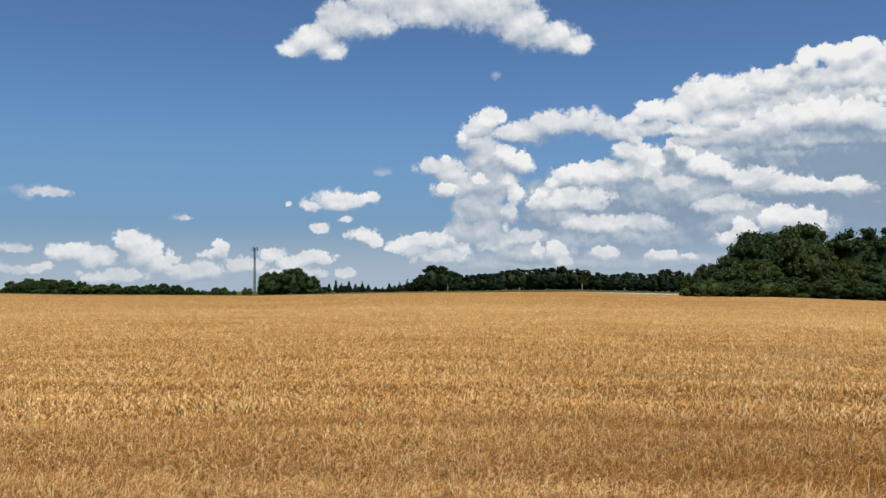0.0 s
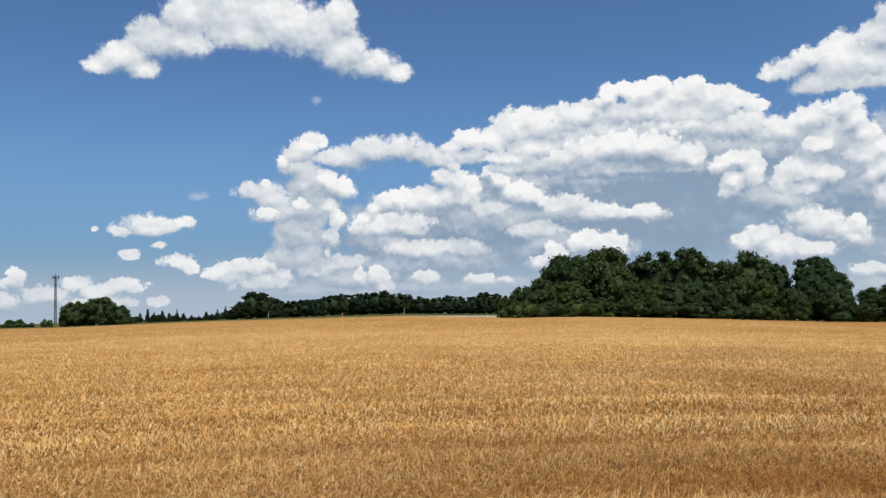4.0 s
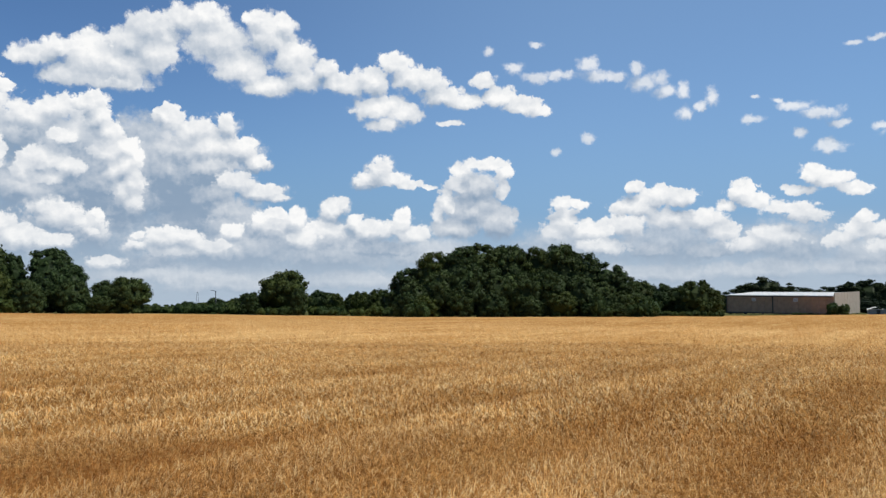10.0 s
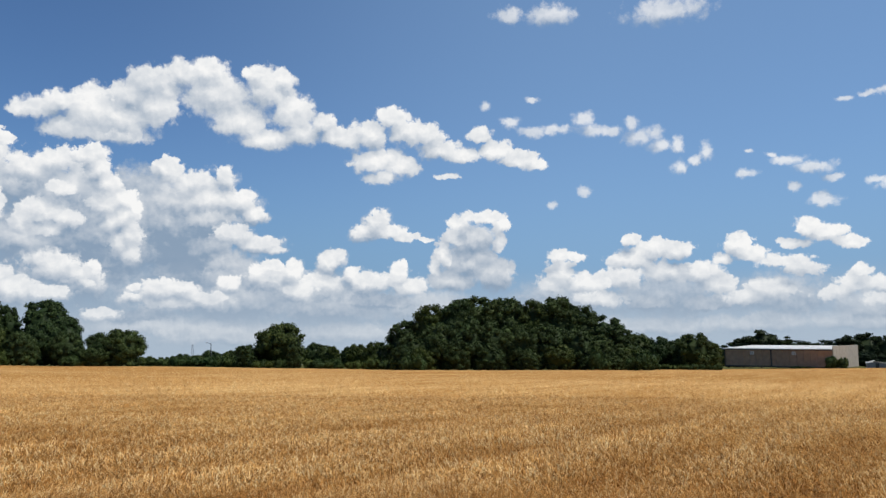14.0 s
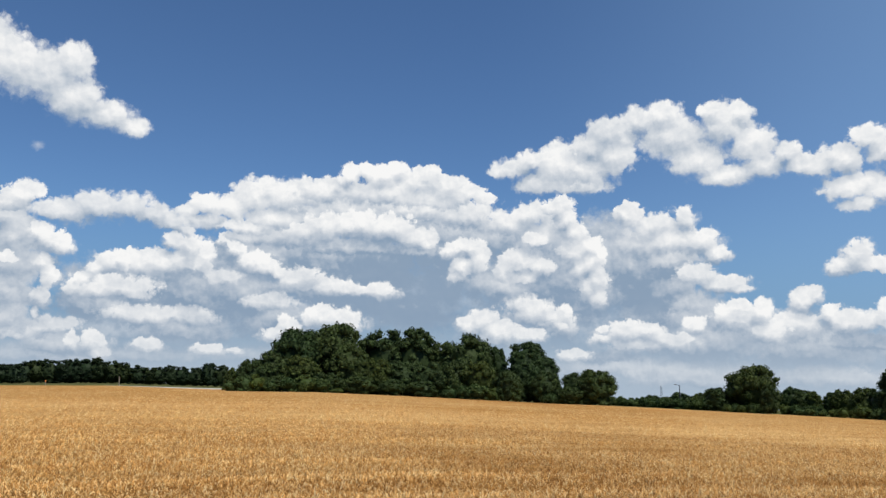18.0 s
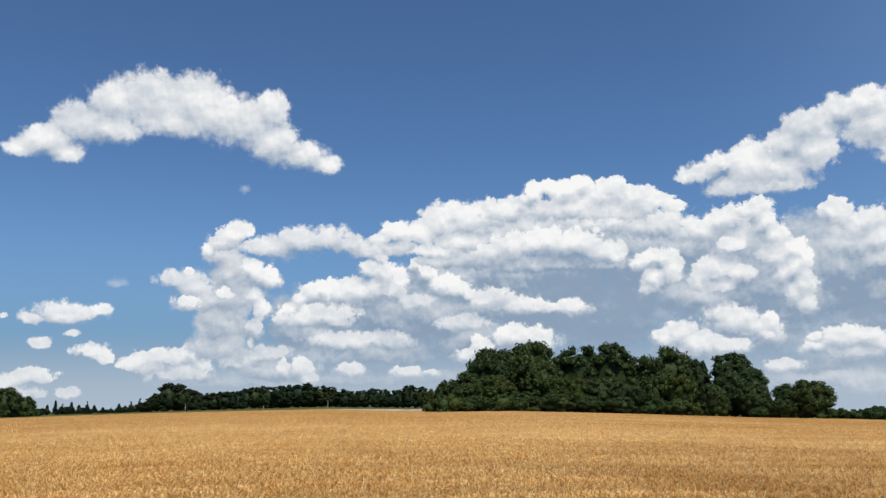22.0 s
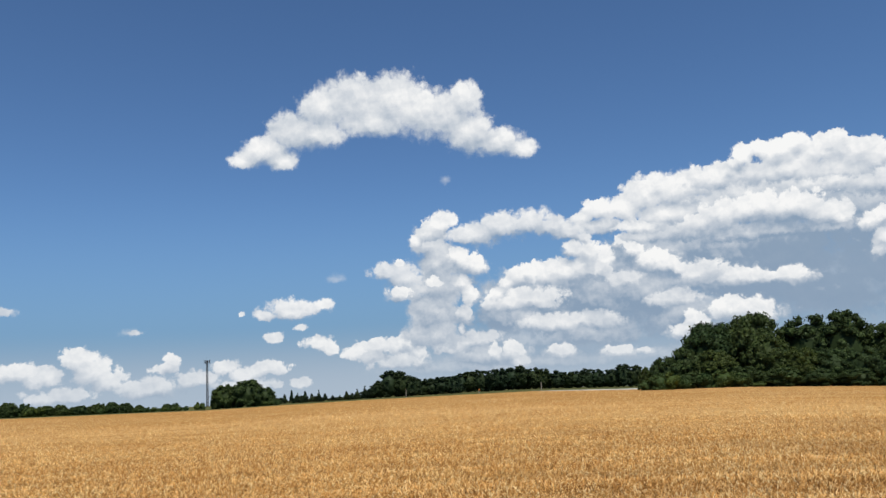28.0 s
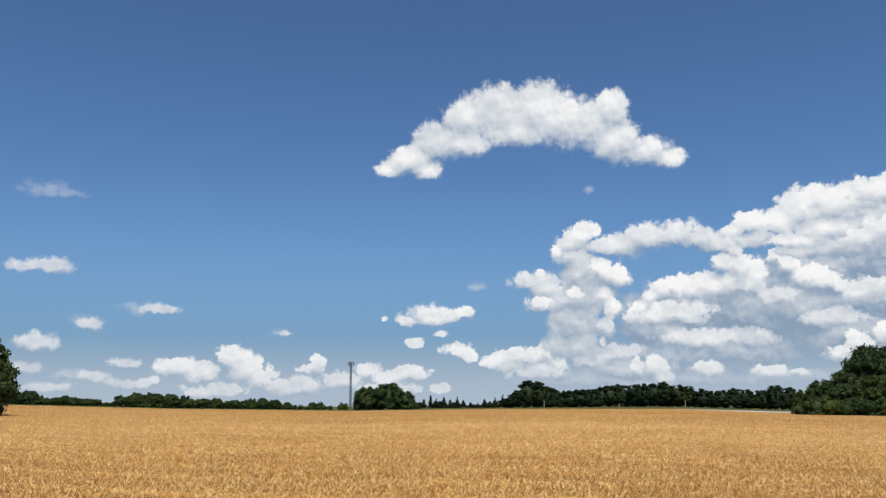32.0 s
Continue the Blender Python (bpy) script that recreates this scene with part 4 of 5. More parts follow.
oak(17.77, 192, 7.1, 4.1)
oak(16.68, 194, 5.2, 2.9)
oak(19.18, 196, 9.2, 5.3)
oak(21.00, 193, 8.2, 5.3)
oak(24.49, 196, 11.3, 6.5)
oak(26.04, 192, 8.3, 5.0)
oak(27.79, 194, 8.1, 5.6)
oak(29.73, 192, 8.0, 5.3)
oak(31.47, 194, 8.8, 5.0)
oak(33.28, 192, 8.7, 5.0)
oak(35.17, 188, 6.8, 3.9)
oak(36.47, 195, 9.5, 5.4)
oak(37.72, 190, 7.1, 4.1)
oak(39.64, 190, 7.0, 4.0)
oak(40.97, 188, 7.8, 5.4)
oak(39.43, 186, 3.8, 3.3)
oak(19.66, 189, 3.6, 4.1)
oak(22.74, 189, 4.4, 4.4)
oak(25.07, 188, 4.0, 4.6)
oak(27.08, 188, 3.6, 4.4)
oak(29.25, 188, 3.5, 4.4)
shrub(20.43, 186, 3.0, 2.5)
shrub(21.39, 186, 3.6, 3.1)
shrub(22.43, 186, 2.9, 2.5)
shrub(17.37, 186, 3.4, 2.3)
shrub(18.21, 186, 3.6, 2.5)
shrub(19.05, 186, 2.4, 1.8)
shrub(32.17, 186, 2.8, 2.3)
shrub(33.09, 186, 3.3, 3.1)
shrub(34.00, 186, 2.6, 2.3)
shrub(31.17, 186, 2.6, 2.0)
shrub(34.29, 186, 1.2, 1.5)
shrub(38.05, 186, 2.1, 2.0)
shrub(38.78, 186, 1.7, 1.8)
shrub(23.52, 186, 1.1, 1.8)
shrub(16.32, 186, 2.1, 1.5)
oak(59.62, 181, 10.7, 5.1)
oak(61.12, 181, 14.3, 6.5)
oak(62.89, 181, 15.5, 7.2)
oak(64.65, 181, 16.3, 7.6)
oak(66.41, 181, 15.8, 6.5)
oak(68.56, 181, 15.5, 6.0)
oak(70.13, 181, 15.9, 7.2)
oak(71.67, 181, 13.9, 6.5)
oak(73.00, 181, 11.9, 5.5)
oak(74.12, 181, 9.1, 3.9)
oak(59.91, 174, 7.6, 4.3)
oak(61.67, 174, 9.8, 5.6)
oak(63.63, 174, 10.9, 6.2)
oak(65.58, 174, 10.2, 5.7)
oak(67.52, 174, 9.4, 5.4)
oak(69.48, 174, 9.8, 5.6)
oak(71.22, 174, 8.5, 4.9)
oak(72.75, 174, 7.2, 4.1)
oak(74.07, 174, 5.3, 3.0)
oak(59.20, 170, 5.2, 2.9)
oak(60.66, 170, 4.5, 3.3)
oak(62.99, 170, 5.5, 3.5)
oak(65.33, 170, 4.8, 3.7)
oak(70.01, 170, 5.2, 4.0)
oak(68.05, 170, 3.8, 3.3)
oak(71.92, 170, 2.7, 2.6)
oak(73.54, 170, 2.9, 2.6)
shrub(72.45, 167, 4.7, 1.6)
shrub(75.58, 167, 3.9, 2.5)
shrub(60.34, 167, 3.0, 2.1)
shrub(74.72, 167, 2.5, 1.6)
shrub(59.48, 167, 2.5, 1.4)
shrub(73.07, 167, 2.1, 1.4)
oak(50.97, 198, 10.5, 6.8)
oak(49.88, 200, 7.5, 2.5)
oak(51.87, 186, 6.2, 2.0)
oak(48.66, 192, 5.1, 2.6)
oak(-35.49, 95, 8.0, 4.3)
oak(-33.56, 330.1, 5.0, 4.0)
oak(-32.76, 330.3, 5.0, 4.0)
oak(-31.28, 328.7, 2.8, 2.4)
oak(-30.78, 331, 3.6, 2.4)
oak(-30.25, 329.2, 3.2, 2.4)
oak(-27.52, 329.9, 4.2, 3.3)
oak(-26.78, 329.9, 4.5, 3.3)
oak(-26.59, 335, 5.5, 3.1)
oak(-25.90, 337.1, 5.6, 3.1)
oak(-25.35, 330.7, 5.3, 3.7)
oak(-24.51, 328.7, 5.3, 3.6)
oak(-24.30, 335.3, 4.5, 3.1)
oak(-23.60, 333.6, 4.9, 3.1)
oak(-20.47, 329.9, 3.4, 3.0)
oak(-19.74, 331.1, 3.5, 3.1)
oak(-32.79, 335.3, 3.2, 2.8)
oak(-32.24, 334.9, 3.5, 2.8)
oak(-30.34, 337.3, 2.6, 1.9)
oak(-29.96, 334.8, 2.8, 1.9)
oak(-29.57, 335.2, 2.8, 1.9)
oak(-21.48, 333.8, 2.8, 2.5)
oak(-20.90, 333.4, 3.0, 2.5)
oak(-19.34, 335.7, 4.1, 2.8)
oak(-18.68, 336.3, 4.3, 2.8)
oak(-17.60, 337.2, 2.9, 2.2)
oak(-17.08, 337.3, 2.9, 2.2)
oak(-15.36, 339.5, 2.9, 2.2)
oak(-14.83, 337, 3.0, 2.2)
shrub(-34.54, 331.4, 1.1, 1.2)
shrub(-34.30, 330.2, 1.3, 1.2)
shrub(-34.06, 329.1, 1.3, 1.2)
shrub(-33.81, 330.2, 1.1, 1.2)
shrub(-32.45, 328.7, 2.0, 1.7)
shrub(-32.11, 331.5, 2.2, 1.7)
shrub(-31.77, 330.9, 2.6, 1.7)
shrub(-31.41, 329.0, 2.2, 1.7)
shrub(-29.78, 330.8, 2.5, 2.2)
shrub(-29.30, 328.6, 2.6, 2.2)
shrub(-28.82, 328.6, 2.5, 2.2)
shrub(-28.61, 329.5, 1.3, 1.4)
shrub(-28.30, 331.4, 1.6, 1.4)
shrub(-27.99, 331.5, 1.5, 1.4)
shrub(-23.34, 328.7, 3.5, 3.0)
shrub(-22.63, 328.6, 3.4, 3.0)
shrub(-17.23, 329.7, 1.7, 1.5)
shrub(-16.85, 329.0, 1.6, 1.5)
shrub(-16.52, 331.1, 1.8, 1.5)
shrub(-16.14, 331.4, 1.8, 1.5)
shrub(-15.79, 329.6, 1.3, 1.0)
shrub(-15.54, 330.1, 1.7, 1.0)
shrub(-15.29, 330.3, 1.4, 1.0)
shrub(-14.94, 330.4, 1.6, 1.5)
shrub(-14.57, 330.0, 1.8, 1.5)
shrub(-14.19, 330.7, 1.7, 1.5)
shrub(-13.45, 329.4, 2.9, 1.4)
shrub(-13.11, 330.1, 2.6, 1.4)
shrub(-9.27, 328.5, 1.9, 1.8)
shrub(-8.81, 330.2, 2.2, 1.8)
shrub(-8.35, 330.3, 2.0, 1.8)
shrub(-26.45, 328.7, 1.3, 1.5)
shrub(-26.11, 329.9, 1.6, 1.5)
shrub(-25.76, 329.6, 1.8, 1.5)
shrub(-25.42, 330.7, 1.8, 1.5)
shrub(-25.08, 328.7, 2.0, 1.5)
shrub(-24.73, 331.4, 1.6, 1.5)
shrub(-24.26, 329.9, 1.4, 1.3)
shrub(-23.96, 329.5, 1.6, 1.3)
shrub(-23.65, 329.4, 1.8, 1.3)
shrub(-23.35, 330.3, 1.8, 1.3)
shrub(-23.04, 329.6, 1.7, 1.3)
shrub(-22.73, 328.6, 1.4, 1.3)
shrub(-19.68, 330.7, 1.6, 1.4)
shrub(-19.35, 329.2, 2.0, 1.4)
shrub(-19.02, 329.2, 1.9, 1.4)
shrub(-18.69, 329.8, 1.8, 1.4)
oak(-22.42, 328.8, 3.7, 3.3)
oak(-21.63, 329.5, 4.0, 3.3)
oak(-18.64, 329.8, 3.7, 3.3)
oak(-17.83, 329, 3.7, 3.3)
oak(-11.62, 332, 9.1, 5.9)
oak(-10.24, 330, 10.3, 7.2)
oak(-9.15, 334, 7.2, 5.0)
oak(-12.07, 334, 5.7, 4.1)
pine(-7.84, 380, 4.4, 2.1)
pine(-7.38, 384, 6.2, 1.8)
pine(-6.96, 380, 4.6, 2.3)
pine(-6.46, 386, 5.4, 2.1)
pine(-6.03, 380, 4.0, 2.3)
pine(-5.57, 383, 5.5, 1.8)
pine(-5.15, 380, 3.7, 2.3)
pine(-4.65, 380, 2.7, 2.1)
pine(-4.15, 385, 2.4, 2.4)
pine(-3.72, 380, 4.1, 2.1)
pine(-3.34, 384, 3.1, 2.4)
pine(-2.99, 380, 4.8, 2.3)
pine(-2.45, 380, 6.1, 2.6)
wood_tree(-8.15, 390, 3.0, 3.2)
wood_tree(-6.88, 390, 3.4, 3.7)
wood_tree(-5.73, 390, 2.8, 3.2)
wood_tree(-4.38, 390, 1.7, 3.2)
wood_tree(-3.42, 390, 2.4, 3.5)
wood_tree(-2.26, 390, 4.1, 3.5)
wood_tree(-1.88, 390, 6.2, 3.2)
wood_tree(-1.41, 380, 8.0, 4.2)
wood_tree(-0.74, 380, 12.3, 4.7)
wood_tree(0.06, 380, 11.8, 4.7)
wood_tree(0.69, 380, 9.2, 4.2)
wood_tree(1.37, 400, 8.2, 4.9)
wood_tree(2.05, 400, 8.2, 4.9)
wood_tree(2.81, 400, 8.5, 4.9)
wood_tree(3.45, 400, 8.7, 4.9)
shrub(41.73, 205.8, 1.3, 1.1)
shrub(42.17, 204.1, 1.5, 1.1)
shrub(42.61, 206.0, 1.3, 1.1)
shrub(42.60, 205.9, 1.5, 1.3)
shrub(43.08, 205.9, 1.6, 1.3)
shrub(43.56, 203.5, 1.5, 1.3)
shrub(43.63, 206.1, 1.7, 1.4)
shrub(44.16, 204.3, 2.3, 1.4)
shrub(44.68, 205.1, 2.0, 1.4)
shrub(45.51, 204.9, 2.4, 2.3)
shrub(46.35, 203.5, 2.4, 2.3)
shrub(47.50, 203.9, 2.9, 1.9)
shrub(48.18, 203.7, 2.9, 1.9)
shrub(43.00, 206.1, 0.7, 0.8)
shrub(43.29, 205.0, 1.1, 0.8)
shrub(43.58, 204.4, 1.1, 0.8)
shrub(43.86, 205.4, 1.0, 0.8)
shrub(44.44, 204.6, 0.5, 0.6)
shrub(44.68, 204.5, 0.7, 0.6)
shrub(44.91, 205.2, 0.8, 0.6)
shrub(45.15, 204.6, 0.8, 0.6)
shrub(45.38, 204.0, 0.9, 0.6)
shrub(45.62, 205.3, 0.8, 0.6)
shrub(46.21, 204.6, 0.9, 1.0)
shrub(46.59, 205.4, 1.2, 1.0)
shrub(46.98, 204.6, 1.3, 1.0)
shrub(47.35, 205.6, 1.2, 1.0)
shrub(47.75, 205.6, 1.1, 1.1)
shrub(48.16, 204.2, 1.3, 1.1)
shrub(48.57, 205.6, 1.2, 1.1)
shrub(49.40, 189.8, 1.6, 1.2)
shrub(49.85, 191.1, 1.8, 1.2)
shrub(50.29, 189.6, 1.5, 1.2)
shrub(50.31, 190.9, 1.6, 1.4)
shrub(50.85, 189.9, 2.1, 1.4)
shrub(51.37, 190.9, 2.0, 1.4)
shrub(52.95, 191.2, 2.1, 1.8)
shrub(53.58, 190.5, 2.1, 1.8)
shrub(54.24, 190.2, 2.0, 1.6)
shrub(54.80, 190.3, 2.3, 1.6)
oak(44.67, 228.9, 3.2, 2.7)
oak(45.58, 228.6, 2.9, 2.7)
oak(46.47, 238.8, 4.4, 4.0)
oak(47.71, 239, 4.0, 4.0)
pine(48.90, 196, 5.4, 3.2)
oak(53.20, 235, 7.0, 3.9)
oak(54.01, 230, 6.3, 3.5)
oak(54.57, 226, 6.0, 2.7)
oak(55.55, 226, 5.9, 2.7)
oak(56.19, 215, 6.2, 3.8)
oak(57.33, 205, 6.6, 3.6)
oak(58.29, 196, 6.8, 3.2)
oak(59.25, 185, 6.4, 3.7)
oak(48.56, 215, 5.3, 3.8)
oak(47.79, 218, 4.2, 2.7)
shrub(42.14, 206.0, 2.1, 1.6)
shrub(42.71, 205.2, 2.3, 1.6)
shrub(43.27, 203.6, 2.0, 1.6)
shrub(43.62, 205.0, 2.1, 1.6)
shrub(44.19, 203.8, 2.4, 1.6)
shrub(44.77, 206.3, 2.1, 1.6)
shrub(45.14, 204.5, 2.1, 1.4)
shrub(45.64, 206.0, 2.2, 1.4)
shrub(46.14, 204.0, 2.0, 1.4)
shrub(46.26, 205.3, 2.0, 1.7)
shrub(46.88, 204.7, 1.8, 1.7)
shrub(58.65, 169.1, 1.6, 1.1)
shrub(57.23, 176.7, 2.4, 2.0)
shrub(58.14, 176.1, 2.0, 2.0)
shrub(55.61, 182.7, 1.6, 1.2)
shrub(56.17, 181.3, 1.9, 1.2)
shrub(56.72, 182.3, 1.6, 1.2)
shrub(54.14, 185.2, 1.3, 1.0)
shrub(54.59, 187.4, 1.3, 1.0)
shrub(55.03, 186.6, 1.2, 1.0)
shrub(53.69, 187.1, 1.6, 1.4)
shrub(54.29, 185.3, 1.5, 1.4)
oak(75.25, 215, 8.9, 5.1)
oak(76.50, 215, 8.1, 5.0)
oak(77.81, 215, 7.5, 4.4)
oak(78.88, 210, 8.8, 5.5)
oak(79.85, 210, 6.5, 3.4)
shrub(75.05, 176.6, 4.2, 2.3)
shrub(76.12, 177.6, 3.9, 2.3)
shrub(74.72, 178.8, 1.8, 1.1)
shrub(75.22, 179.5, 1.6, 1.1)
shrub(76.11, 200.3, 1.2, 1.1)
shrub(76.57, 201.0, 1.3, 1.1)
shrub(77.02, 200.2, 1.2, 1.1)
shrub(77.47, 200.7, 1.1, 1.1)
shrub(77.20, 199.7, 0.9, 0.9)
shrub(77.56, 201.4, 1.1, 0.9)
shrub(77.92, 199.2, 1.1, 0.9)
shrub(78.28, 200.7, 1.1, 0.9)
shrub(78.64, 201.4, 0.8, 0.9)
shrub(78.37, 199.2, 1.1, 1.1)
shrub(78.82, 199.3, 1.4, 1.1)
shrub(79.27, 200.6, 1.3, 1.1)
shrub(79.71, 201.2, 1.0, 1.1)
shrub(79.39, 201.1, 1.0, 0.8)
shrub(79.73, 199.8, 1.2, 0.8)
shrub(80.06, 198.8, 1.1, 0.8)
shrub(80.39, 201.0, 1.0, 0.8)
wood_tree(80.95, 330, 8.9, 5.0)
wood_tree(81.89, 330, 11.3, 5.9)
wood_tree(82.93, 330, 14.5, 6.8)
wood_tree(83.98, 330, 12.1, 6.3)
wood_tree(84.92, 330, 10.3, 5.9)
wood_tree(85.79, 330, 9.4, 5.4)
wood_tree(86.66, 330, 10.0, 5.4)
wood_tree(87.52, 330, 10.6, 5.4)
wood_tree(88.38, 330, 11.6, 5.9)
wood_tree(89.22, 330, 12.2, 6.3)
wood_tree(90.20, 330, 11.1, 5.9)
wood_tree(91.17, 330, 10.5, 5.9)
wood_tree(92.13, 330, 10.5, 5.9)
wood_tree(93.08, 330, 10.8, 5.9)
wood_tree(94.02, 330, 11.4, 6.3)
wood_tree(95.08, 330, 10.8, 6.8)
wood_tree(96.11, 330, 10.0, 6.8)
wood_tree(88.99, 318, 5.1, 5.2)
wood_tree(89.81, 318, 4.3, 4.8)
wood_tree(90.79, 318, 4.7, 5.2)
wood_tree(91.75, 318, 4.2, 5.2)
wood_tree(92.70, 318, 4.5, 5.2)
wood_tree(93.64, 318, 4.4, 5.2)
wood_tree(94.56, 318, 4.6, 5.2)
shrub(87.01, 254.6, 3.3, 2.1)
shrub(87.62, 255.5, 3.0, 2.1)
shrub(84.74, 255.5, 0.7, 0.6)
shrub(84.92, 256.0, 0.7, 0.6)
shrub(85.09, 256.3, 0.7, 0.6)
shrub(85.27, 255.7, 0.6, 0.6)
shrub(85.44, 254.9, 0.6, 0.6)
shrub(85.62, 256.5, 0.6, 0.6)
shrub(85.79, 257.2, 0.6, 0.6)
shrub(85.96, 254.8, 0.4, 0.6)
shrub(85.88, 255.6, 0.3, 0.3)
shrub(85.97, 256.8, 0.3, 0.3)
shrub(86.05, 256.5, 0.4, 0.3)
shrub(86.14, 256.9, 0.4, 0.3)
shrub(86.22, 256.8, 0.4, 0.3)
shrub(86.31, 256.5, 0.3, 0.3)
shrub(86.39, 254.8, 0.3, 0.3)
shrub(86.48, 255.6, 0.3, 0.3)
shrub(86.56, 256.5, 0.3, 0.3)
shrub(86.65, 255.0, 0.3, 0.3)
shrub(86.73, 256.4, 0.2, 0.3)
shrub(86.81, 257.2, 0.2, 0.3)
shrub(86.90, 254.9, 0.2, 0.3)
shrub(83.48, 254.9, 0.3, 0.2)
shrub(83.55, 256.7, 0.3, 0.2)
shrub(83.62, 256.2, 0.3, 0.2)
shrub(83.69, 255.9, 0.3, 0.2)
shrub(83.76, 255.0, 0.3, 0.2)
shrub(83.83, 256.6, 0.3, 0.2)
shrub(83.90, 256.1, 0.3, 0.2)
shrub(83.98, 255.6, 0.3, 0.2)
shrub(84.05, 255.7, 0.3, 0.2)
shrub(84.12, 254.6, 0.2, 0.2)
shrub(84.19, 255.2, 0.2, 0.2)
shrub(84.26, 255.6, 0.2, 0.2)
shrub(84.33, 255.7, 0.2, 0.2)
shrub(84.40, 256.8, 0.1, 0.2)

# ---- buildings and small things round the field ----


def part(name, bm, mat, parent, label=""):
    ob = new(name, finish(bm, name, mat))
    ob.parent = parent
    if label:
        tagged(ob, label)
    return ob


def box(bm, x0, x1, y0, y1, z0, z1, soft=0.0):
    made = bmesh.ops.create_cube(bm, size=1.0)["verts"]
    for v in made:
        v.co = ((x0 + x1) / 2 + v.co.x * (x1 - x0), (y0 + y1) / 2 + v.co.y * (y1 - y0), (z0 + z1) / 2 + v.co.z * (z1 - z0))
    if soft:
        edges = list({e for v in made for e in v.link_edges})
        bmesh.ops.bevel(bm, geom=edges, offset=soft, segments=2, affect="EDGES")
    return bm


def one_box(*v):
    return box(bmesh.new(), *v)


def thing(name, label, category, m, group=""):
    ob = new(name)
    ob.empty_display_size = 0.3
    ob.matrix_basis = m
    return tagged(ob, label, category, group)


def spot(heading, away, turn=0.0, lift=0.0):
    """A pose on the ground that faces the middle of the field, turned by some degrees."""
    x, y = away * math.sin(radians(heading)), away * math.cos(radians(heading))
    return pose(x, y, float(ground(x, y)) + lift, 0, 0, -heading + turn)


SIDING = plain("brown_metal_siding", (0.36, 0.235, 0.155), 0.6, 0.1, 0.18, 0.8)
PALE_SIDING = plain("tan_metal_siding", (0.31, 0.275, 0.225), 0.6, 0.1, 0.12, 0.8)
ROOFING = plain("white_metal_roof", (0.52, 0.52, 0.50), 0.45, 0.2, 0.10, 0.6)
TRIM = plain("dark_trim", (0.05, 0.045, 0.04), 0.6)
WHITE = plain("white_paint", (0.70, 0.70, 0.68), 0.5, vary=0.1)
STEEL = plain("weathered_steel", (0.025, 0.028, 0.032), 0.7, 0.0, 0.2)
GLASS = plain("dark_window_glass", (0.03, 0.035, 0.04), 0.1)
GREYWALL = plain("grey_wall_panel", (0.24, 0.24, 0.24), 0.6, vary=0.12)
TIMBER = plain("weathered_post", (0.20, 0.17, 0.13), 0.85, vary=0.3)
ORANGE = plain("orange_paint", (0.65, 0.20, 0.04), 0.6)
GRAVEL = plain("pale_gravel", (0.40, 0.39, 0.37), 0.9, vary=0.2, scale=0.5)
RUBBER = plain("tyre_rubber", (0.02, 0.02, 0.02), 0.9)


def store_building():
    """A long low metal store: brown front, white roof falling to the front, a taller tan wall at its end."""
    long, deep, eave, back, parapet = 31.8, 18.7, 5.2, 5.75, 6.25
    x, y = 254.7, 12.9
    # x runs along the front from the near corner, y runs back
    m = Matrix.LocRotScale((x, y, float(ground(x, y)) - 0.1), Euler((0, 0, math.atan2(0.951, 0.308))), None)
    ob = thing("store_building", "long low brown metal store with a white roof", "building", m)
    n = 16
    for k in range(n):
        a, b = k * long / n, (k + 1) * long / n
        part("wall_panel", one_box(a + 0.03, b - 0.03, -0.12 - 0.02 * (k % 2), 0.1, 0, eave - 0.2), SIDING, ob)
    part("wall", one_box(0.05, long - 0.05, -0.05, -deep, 0, eave - 0.25), SIDING, ob)
    for k in range(8):
        a, b = -deep * (k + 1) / 8, -deep * k / 8
        part("end_panel", one_box(-0.25, -0.02 + 0.02 * (k % 2), a + 0.03, b - 0.03, 0, parapet), PALE_SIDING, ob, "tan metal end wall panel" if k == 0 else "")
    bm = bmesh.new()
    corners = [(0, 0.5, eave), (long + 0.4, 0.5, eave), (long + 0.4, -deep, back), (0, -deep, back)]
    top = [bm.verts.new((p[0], p[1], p[2] + 0.22)) for p in corners]
    low = [bm.verts.new((p[0], p[1], p[2] - 0.02)) for p in corners]
    bm.faces.new(top)
    bm.faces.new(low[::-1])
    for k in range(4):
        bm.faces.new((low[k], low[(k + 1) % 4], top[(k + 1) % 4], top[k]))
    bmesh.ops.recalc_face_normals(bm, faces=bm.faces)
    roof = part("roof", bm, ROOFING, ob, "white metal roof")
    for k in range(20):
        bm = bmesh.new()
        a = 0.8 + k * long / 20
        tube(bm, (a, 0.5, eave + 0.24), (a, -deep, back + 0.24), 0.05, 0.05, 4)
        part("seam", bm, ROOFING, roof)
    part("gutter", box(bmesh.new(), 0, long + 0.4, 0.5, 0.68, eave - 0.22, eave + 0.0, 0.03), TRIM, ob, "dark gutter")
    part("downpipe", one_box(17.2, 17.45, 0.12, 0.34, 0, eave), TRIM, ob, "dark downpipe")
    part("downpipe", one_box(long - 0.3, long - 0.05, 0.12, 0.34, 0, eave), TRIM, ob)
    for a in (10.0, 22.5):
        vent = part("vent", box(bmesh.new(), a, a + 1.2, 0.12, 0.24, eave - 1.6, eave - 0.6, 0.04), WHITE, ob, "pale square wall vent")
        for k in range(4):
            part("slat", one_box(a + 0.1, a + 1.1, 0.24, 0.29, eave - 1.5 + 0.22 * k, eave - 1.38 + 0.22 * k), GREYWALL, vent)
    part("plinth", one_box(-0.3, long + 0.1, 0.1, 0.2, 0, 0.35), TRIM, ob)


store_building()


